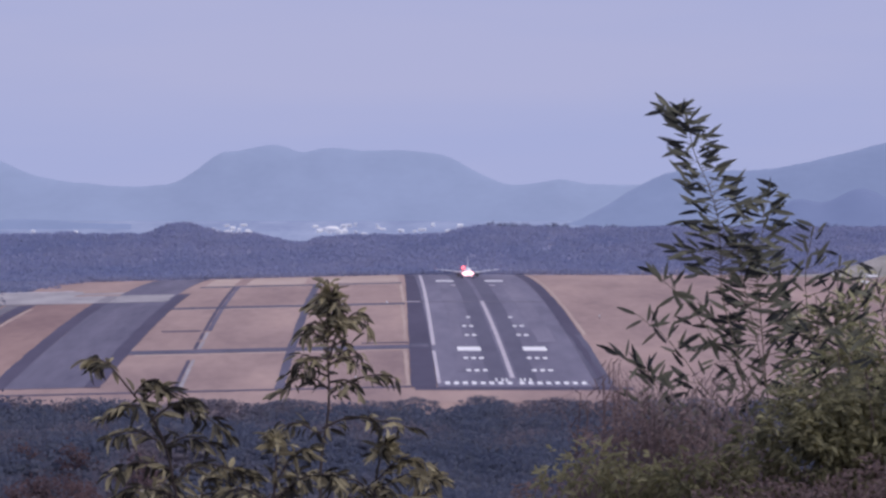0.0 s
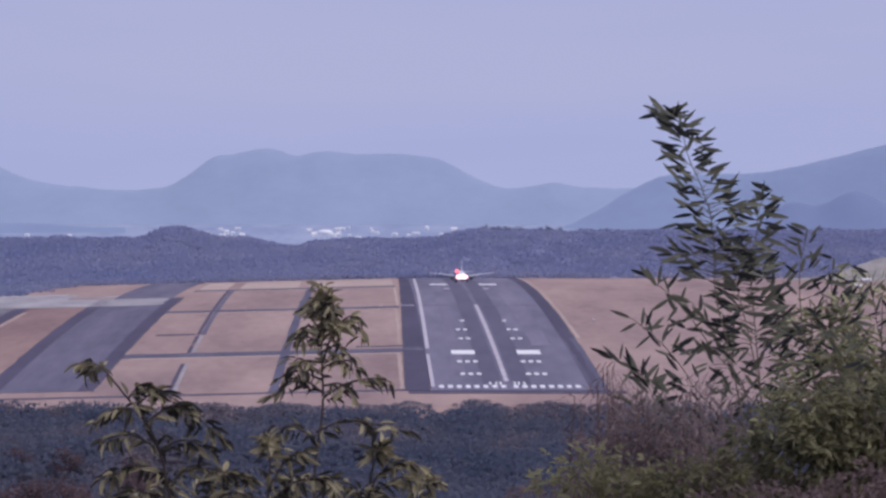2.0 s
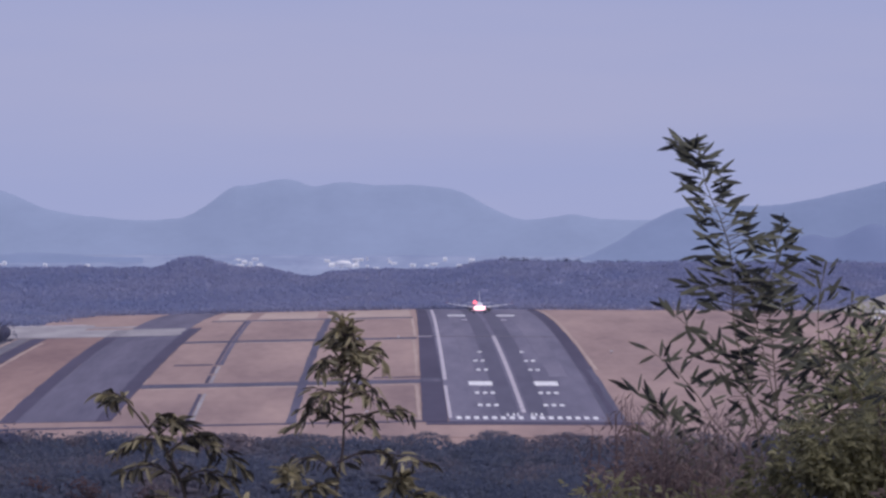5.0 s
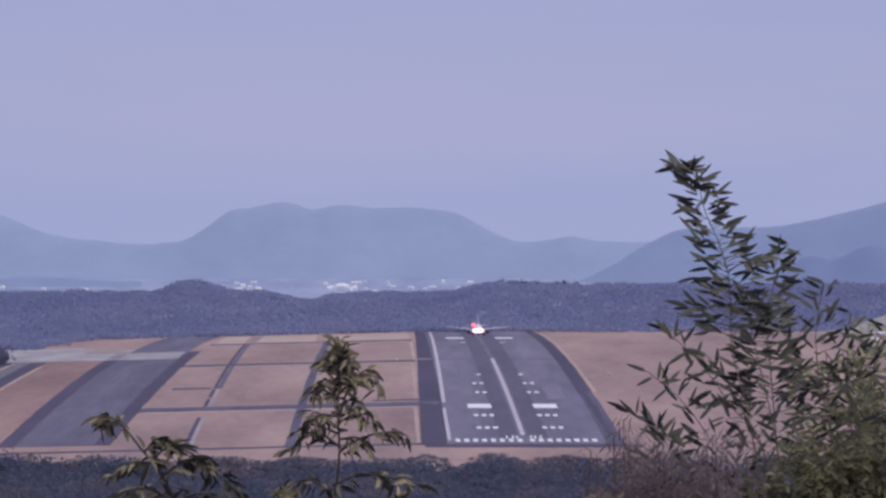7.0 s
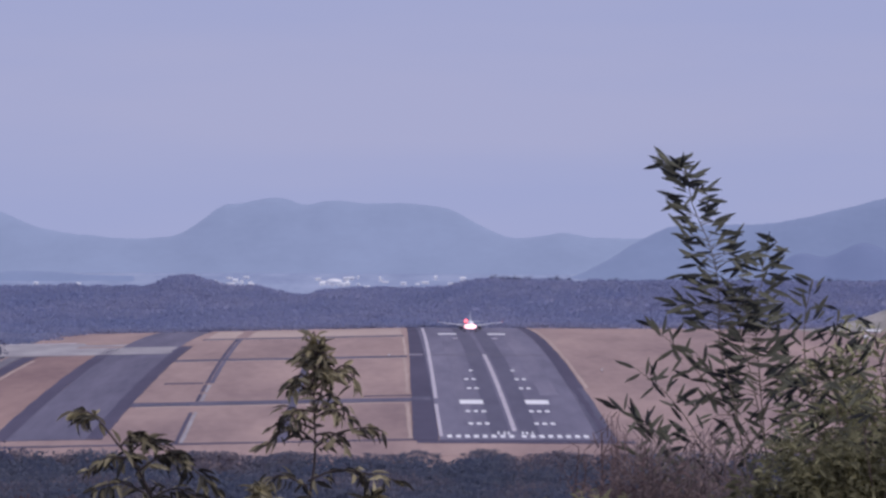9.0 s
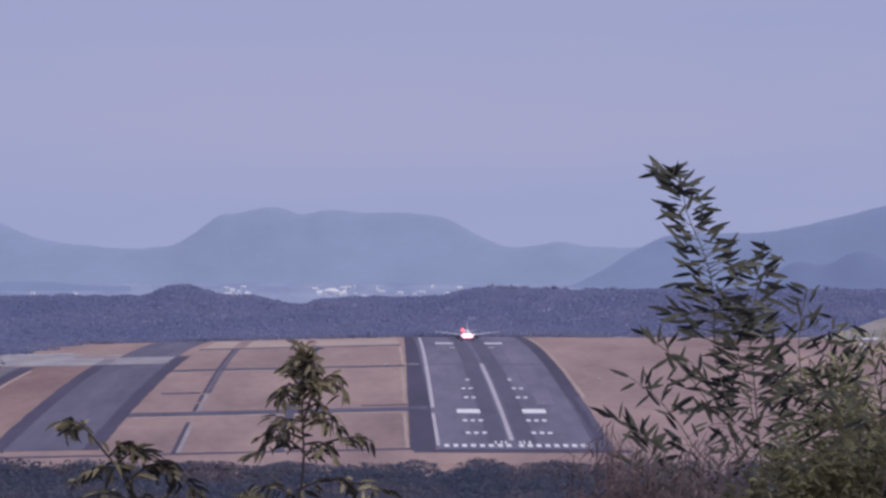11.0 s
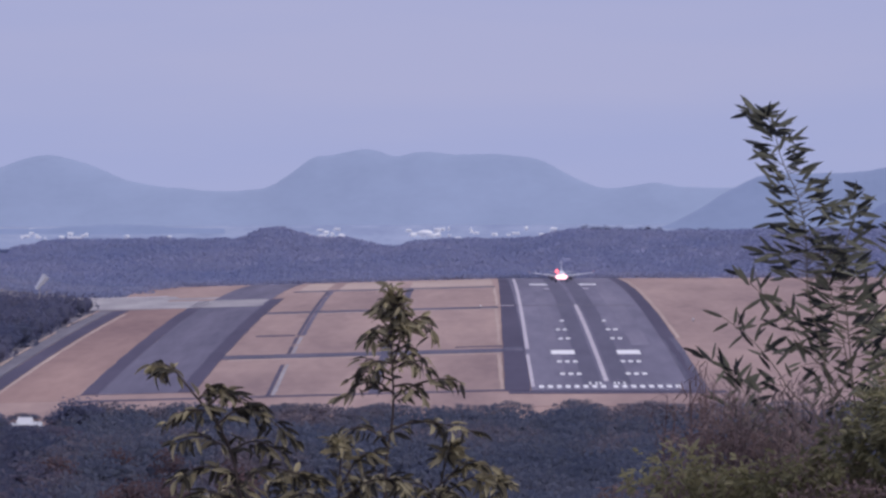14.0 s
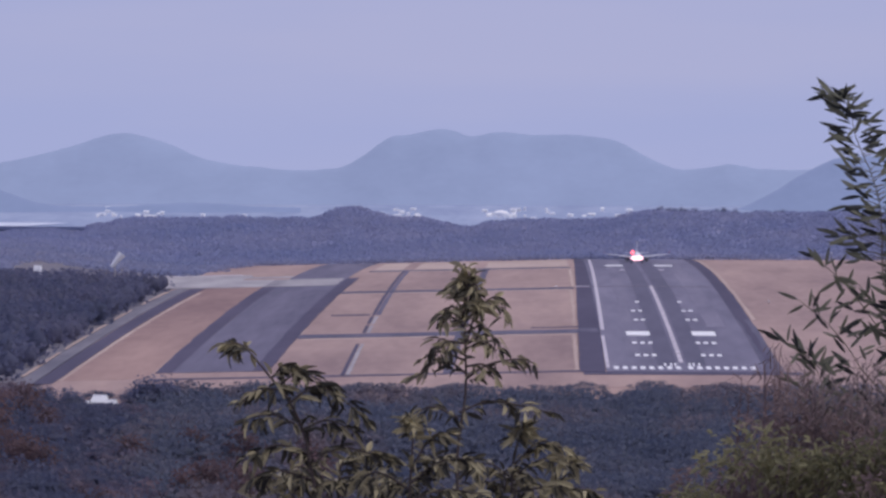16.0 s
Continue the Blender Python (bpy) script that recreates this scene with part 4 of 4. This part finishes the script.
bamboo([foot80(3.1, 0.5), at80(3.05, -2.0, 0.5), at80(2.96, -1.4, 0.5), at80(2.97, -0.92, 0.5)], 17, 150, 0.44, 0.70, "leafy bamboo culm in the clump", 0.15, 0.030, 0.10, (0.3, -0.4, 0.9, -0.9))
bamboo([foot80(3.4, 0.2), at80(3.35, -2.0, 0.2), at80(3.28, -1.4, 0.2), at80(3.22, -1.02, 0.2)], 21, 100, 0.5, 0.70, "leafy bamboo culm in the clump", 0.15, 0.030, 0.10, (0.3, -0.4, 0.9, -0.9))
LOW = "low bamboo shoot arching sideways over the bushes"
for k, (fx, mx, mz, tx, tz, dy) in enumerate(((2.2, 1.8, -2.05, 1.33, -1.62, 0.3), (2.3, 1.95, -1.85, 1.50, -1.36, 0.8), (2.5, 2.1, -1.6, 1.62, -1.05, 0.9),
                                               (2.6, 2.3, -1.85, 1.95, -1.25, 1.1), (2.8, 2.62, -1.75, 2.52, -1.05, 0.9), (2.1, 1.7, -2.25, 1.45, -1.95, 0.1), (2.0, 1.72, -2.1, 1.52, -1.72, 0.5))):
    bamboo([foot80(fx, dy), at80((fx + mx) / 2 + 0.1, mz - 0.6, dy), at80(mx, mz, dy), at80((mx + tx) / 2, (mz + tz) / 2 + 0.06, dy), at80(tx, tz, dy)], 25 + 4 * k, 90, 0.32, 0.64, LOW, 0.165, 0.036, 0.12, (0.3, -0.5, 0.9, -0.9, 1.6))


def bush(name, centre, radii, count, leaf, seed, label, mat, shapes, meshes, limit=0, stems=9, twigs=0, patchy=0.0):
    """A rounded leafy bush: stems from one foot, leaves all through an uneven crown."""
    rg = random.Random(seed)
    c = Vector(centre)
    foot = Vector((c.x, c.y, land(c.x, c.y) - 0.03))
    thing = tagged(new(name), label, "bush")
    thing.matrix_world = Matrix.Translation(foot)
    off = c - foot
    ends = []
    for i in range(stems + twigs):
        d = Vector((rg.gauss(0, 1), rg.gauss(0, 1), abs(rg.gauss(0, 1)) + (0.6 if i >= stems else 0))).normalized()
        e = off + Vector((d.x * radii[0], d.y * radii[1], d.z * radii[2])) * (rg.uniform(0.7, 1.0) if i < stems else rg.uniform(0.9, 1.3))
        mid = off * 0.6 + (e - off) * 0.2 + Vector((rg.uniform(-0.35, 0.35), rg.uniform(-0.3, 0.3), 0)) * radii[0]
        pts = curve([Vector((rg.uniform(-0.05, 0.05), rg.uniform(-0.05, 0.05), 0)), mid, e], 8)
        part("stem" if i < stems else "bare_twig", tube(pts, 0.012 * leaf / 0.08, 0.003 * leaf / 0.08, 5), TWIG, thing)
        ends.append(e)
    poses = []
    while len(poses) < count:
        d = Vector((rg.gauss(0, 1), rg.gauss(0, 1), rg.gauss(0, 1))).normalized() * rg.random() ** 0.4
        p = off + Vector((d.x * radii[0], d.y * radii[1], d.z * radii[2]))
        g = noise.noise(p * (2.2 / max(radii)) * 1.6 + Vector((seed, 0, 0))) + patchy * noise.noise(p * 7.0 + Vector((0, seed, 0)))
        if g < -0.05 + (0.25 + patchy) * (d.length - 0.6):
            continue
        w = Vector((d.x + rg.uniform(-0.9, 0.9), rg.uniform(-1, 1), d.z * 0.5 + rg.uniform(-0.8, 0.5)))
        poses.append((leaf_pose(p, w, leaf * rg.uniform(0.6, 1.2), rg.uniform(-1.5, 1.5)), thing))
    hang_leaves(thing, poses, meshes, shapes, mat, limit)
    return thing


BUSH_SHAPES = [leaf_shape(w, b, f) for w, b, f in ((0.36, 0.2, 0.3), (0.30, 0.4, 0.2))]
BUSH_MESHES = [leaf_mesh("leaf", s, BUSH_LEAF) for s in BUSH_SHAPES]
BROWN_LEAF_MESHES = [leaf_mesh("leaf", s, BROWN_LEAF) for s in BUSH_SHAPES]
bush("bamboo_thicket", at80(3.16, -1.82, 0.6), (0.66, 0.5, 0.82), 2700, 0.125, 41, "dense thicket of narrow green bamboo leaves", THICKET_LEAF, BAMBOO_SHAPES, THICKET_MESHES, 60)

def brushwood(centre, half, tall, count, seed, label, mat):
    """A stand of bare winter twigs: forked thin stems rising from the slope."""
    rg = random.Random(seed)
    c = Vector(centre)
    foot = Vector((c.x, c.y, land(c.x, c.y) - 0.03))
    thing = tagged(new("brushwood"), label, "brushwood")
    thing.matrix_world = Matrix.Translation(foot)
    top = c.z - foot.z
    fine_v, fine_f = [], []
    for i in range(count):
        x, y = rg.gauss(0, 0.45) * half, rg.uniform(-0.4, 0.4)
        h = top + tall * (rg.uniform(0.1, 1.0) * (1 - 0.5 * min(abs(x) / half, 1.0)) - 0.3)
        lean = rg.uniform(-0.25, 0.25)
        line = curve([Vector((x * 0.8, y, 0)), Vector((x, y, h * 0.7)), Vector((x + lean * tall, y, h))], 10)
        if i < 14:
            part("stem", tube(line, 0.012, 0.004, 5), mat, thing)
        for j in range(26):
            k = rg.randint(5, 10)
            p = line[k] + Vector((rg.gauss(0, 0.06), 0, -rg.uniform(0, 0.35)))
            d = Vector((rg.uniform(-1, 1), rg.uniform(-0.6, 0.6), rg.uniform(-0.3, 1.0))).normalized() * rg.uniform(0.06, 0.17)
            r = rg.uniform(0.003, 0.008)
            b = len(fine_v)
            for q, w in ((p, r), (p + d, r * 0.4)):
                fine_v += [q + Vector((w, 0, 0)), q + Vector((-w * 0.5, w * 0.87, 0)), q + Vector((-w * 0.5, -w * 0.87, 0))]
            fine_f += [(b, b + 1, b + 4, b + 3), (b + 1, b + 2, b + 5, b + 4), (b + 2, b, b + 3, b + 5)]
    fine = mesh_object("twig_mass", fine_v, fine_f, mat)
    fine.parent = thing
    tagged(fine, kind="stuff")
    return thing


BARE = "mauve-brown thicket of bare winter twigs on the slope"
brushwood(at80(2.35, -2.62, -2.6), 1.25, 0.4, 230, 81, BARE, BROWN_TWIG)
brushwood(at80(1.15, -2.78, -2.4), 0.75, 0.4, 130, 83, BARE, BROWN_TWIG)
brushwood(at80(1.30, -1.92, -0.6), 0.34, 0.36, 40, 85, "thin stand of reddish bare twigs beside the bamboo", TWIG)
brushwood(at80(1.6, -2.02, -2.0), 0.5, 0.3, 60, 89, BARE, BROWN_TWIG)
brushwood(at80(1.95, -1.92, -1.2), 0.5, 0.25, 50, 88, BARE, BROWN_TWIG)
brushwood(at80(3.2, -2.5, -1.6), 0.6, 0.4, 90, 87, BARE, BROWN_TWIG)
WITHERED = "withered bush with small mauve-brown leaves"
for x, z, rx, rz, dy, count, seed in ((2.05, -2.66, 0.85, 0.42, -2.2, 3400, 91), (1.1, -2.72, 0.62, 0.36, -2.2, 2000, 92), (3.0, -2.72, 0.6, 0.42, -2.2, 2200, 93), (1.6, -2.18, 0.6, 0.26, -2.2, 650, 94), (2.75, -2.60, 0.6, 0.22, -3.4, 900, 103),
                                       (2.2, -2.70, 0.5, 0.26, -3.3, 900, 101), (3.2, -2.45, 0.4, 0.2, -3.3, 500, 102)):
    bush("bush", at80(x, z, dy), (rx, 0.4, rz), count, 0.06, seed, WITHERED, BROWN_LEAF, BUSH_SHAPES, BROWN_LEAF_MESHES, 40, 7, 6, 0.5)
for x, z, rx, rz, count, seed in ((1.15, -2.40, 0.46, 0.26, 480, 95), (1.85, -2.50, 0.66, 0.30, 1300, 96), (2.66, -2.20, 0.60, 0.46, 2200, 97), (3.12, -2.15, 0.5, 0.5, 2200, 98),
                                   (0.72, -2.72, 0.30, 0.14, 300, 99), (2.35, -2.78, 0.6, 0.16, 800, 100)):
    bush("bush", at80(x, z, -2.9), (rx, 0.3, rz), count, 0.08, seed, "olive-green evergreen bush among bare twigs", BUSH_LEAF, BUSH_SHAPES, BUSH_MESHES, 40, 6, 0, 0.6)


def shrub(limbs, foot, seed, label, leaf=0.037, gap=0.005, limit=300, tip=0.9, twigs=0, wide=0.08):
    """A small broad-leaved shrub; limbs: lines of places, the first one the stem."""
    rg = random.Random(seed)
    base = Vector(foot)
    thing = tagged(new("shrub"), label, "shrub", "shrubs by the lookout")
    thing.matrix_world = Matrix.Translation(base)
    poses = []
    head = curve(limbs[0], 60)
    for k in range(twigs):
        s = k / twigs
        p = head[58 - int(20 * s)]
        e = Vector(((1 if k % 2 else -1) * wide * (0.14 + 0.86 * s) * rg.uniform(0.6, 1.1), rg.uniform(-0.04, 0.04), wide * rg.uniform(-0.25, 0.35)))
        limbs.append([p, p + e * 0.6 + Vector((0, 0, 0.015)), p + e])
    for i, line in enumerate(limbs):
        pts = curve([Vector(p) - base for p in line], 24)
        host = part("stem" if i == 0 else "branch", tube(pts, 0.004 if i == 0 else 0.0022, 0.001, 6), BARK, thing)
        total = sum((b - a).length for a, b in zip(pts, pts[1:]))
        span = 0.46 if i == 0 else total
        n = int(min(span, total) / gap * (tip if i == 0 else 1))
        for j in range(n):
            s = 1 - min(span, total) / total * (j + rg.random()) / max(n, 1)
            k = min(int(s * 24), 23)
            p = pts[k].lerp(pts[k + 1], s * 24 - k)
            w = (pts[k + 1] - pts[k]).normalized()
            side = Vector((rg.uniform(-1, 1), rg.uniform(-1, 1), rg.uniform(-0.95, 0.30)))
            r = leaf * rg.uniform(0.55, 1.15)
            poses.append((leaf_pose(p + side * 0.006, w * 0.6 + side, r, rg.uniform(-1.5, 1.5)), host))
    rg.shuffle(poses)
    hang_leaves(thing, poses, BROAD_MESHES, BROAD_SHAPES, SHRUB_LEAF, limit)
    return thing


def at20(u, v, dy=0.0):
    """A place 20 m out, by sideways and downward angle from straight ahead at eye height (1/975 of it)."""
    return Vector(((u - 784) / 975, 20 + dy, EYE_Z - (v - 330) / 975))


def foot20(u, dy=0.0):
    x = (u - 784) / 975
    return Vector((x, 20 + dy, land(x, 20 + dy) - 0.02))


shrub([[foot20(600), at20(590, 1200), at20(585, 950), at20(600, 820), at20(598, 700), at20(605, 610)],
       [at20(600, 740), at20(620, 680), at20(655, 655), at20(672, 700)], [at20(600, 800), at20(640, 775), at20(690, 765), at20(722, 772)],
       [at20(600, 790), at20(570, 770), at20(540, 775), at20(510, 800)], [at20(595, 700), at20(575, 670), at20(565, 700)],
       [at20(600, 760), at20(560, 730), at20(540, 750)], [at20(600, 740), at20(640, 720), at20(660, 745)],
       [at20(588, 860), at20(640, 840), at20(700, 848), at20(750, 860)], [at20(588, 870), at20(540, 850), at20(500, 870)],
       [at20(600, 680), at20(615, 640), at20(622, 660)]],
      foot20(600), 61, "thin shrub with curled olive-brown leaves", leaf=0.031, gap=0.0045, tip=1.05, twigs=14, wide=0.09)
shrub([[foot20(330, 0.2), at20(330, 1200, 0.2), at20(320, 960, 0.2), at20(290, 860, 0.2), at20(245, 800, 0.2), at20(200, 748, 0.2), at20(170, 744, 0.2)],
       [at20(280, 850, 0.2), at20(330, 820, 0.2), at20(380, 845, 0.2), at20(420, 880, 0.2)], [at20(262, 820, 0.2), at20(300, 795, 0.2), at20(350, 815, 0.2)],
       [at20(300, 890, 0.2), at20(250, 870, 0.2), at20(205, 880, 0.2)], [at20(320, 940, 0.2), at20(260, 925, 0.2), at20(200, 950, 0.2)],
       [at20(320, 960, 0.2), at20(370, 930, 0.2), at20(430, 940, 0.2), at20(470, 960, 0.2)], [at20(300, 900, 0.2), at20(350, 880, 0.2), at20(400, 900, 0.2)], [at20(250, 805, 0.2), at20(275, 780, 0.2), at20(300, 790, 0.2)],
       [at20(262, 825, 0.2), at20(225, 825, 0.2), at20(195, 850, 0.2)], [at20(320, 985, 0.2), at20(260, 970, 0.2), at20(215, 985, 0.2)], [at20(320, 1000, 0.2), at20(400, 980, 0.2), at20(450, 1000, 0.2)]],
      foot20(330, 0.2), 67, "drooping shrub with olive-green leaves", leaf=0.035, gap=0.0028, tip=0.26)
shrub([[foot20(500, -0.2), at20(500, 1200, -0.2), at20(505, 1000, -0.2), at20(510, 900, -0.2), at20(505, 865, -0.2)],
       [at20(505, 980, -0.2), at20(560, 940, -0.2), at20(620, 935, -0.2)], [at20(505, 990, -0.2), at20(450, 960, -0.2), at20(410, 975, -0.2)],
       [at20(505, 960, -0.2), at20(540, 900, -0.2), at20(570, 890, -0.2)], [at20(500, 1010, -0.2), at20(570, 990, -0.2), at20(640, 1000, -0.2)]],
      foot20(500, -0.2), 71, "low shrub with olive-green leaves", leaf=0.035, gap=0.0026, tip=0.35)
shrub([[foot20(700, 0.3), at20(690, 1200, 0.3), at20(680, 1000, 0.3), at20(690, 920, 0.3), at20(700, 890, 0.3)],
       [at20(685, 980, 0.3), at20(740, 950, 0.3), at20(800, 960, 0.3)], [at20(685, 960, 0.3), at20(730, 920, 0.3), at20(780, 935, 0.3)],
       [at20(685, 990, 0.3), at20(640, 960, 0.3), at20(600, 970, 0.3)], [at20(685, 1010, 0.3), at20(760, 1000, 0.3), at20(830, 1010, 0.3)]],
      foot20(700, 0.3), 73, "low shrub with olive-green leaves", leaf=0.035, gap=0.0026, tip=0.35)
# undergrowth along the foot of the shrubs
low_rng = random.Random(5)
low_limbs = [[foot20(430, 0.5), at20(430, 1250, 0.5), at20(430, 1080, 0.5), at20(425, 985, 0.5)]]
for k in range(15):
    u = 215 + 40 * k + low_rng.uniform(-12, 12)
    v = 985 + low_rng.uniform(-40, 22)
    low_limbs.append([at20(430 + 0.5 * (u - 430), 1110, 0.5), at20(u - 8, v + 45, 0.5), at20(u, v, 0.5), at20(u + low_rng.uniform(15, 45), v + 8, 0.5)])
shrub(low_limbs, foot20(430, 0.5), 79, "spreading low shrub with olive-green leaves", leaf=0.034, gap=0.0045, tip=0.3)
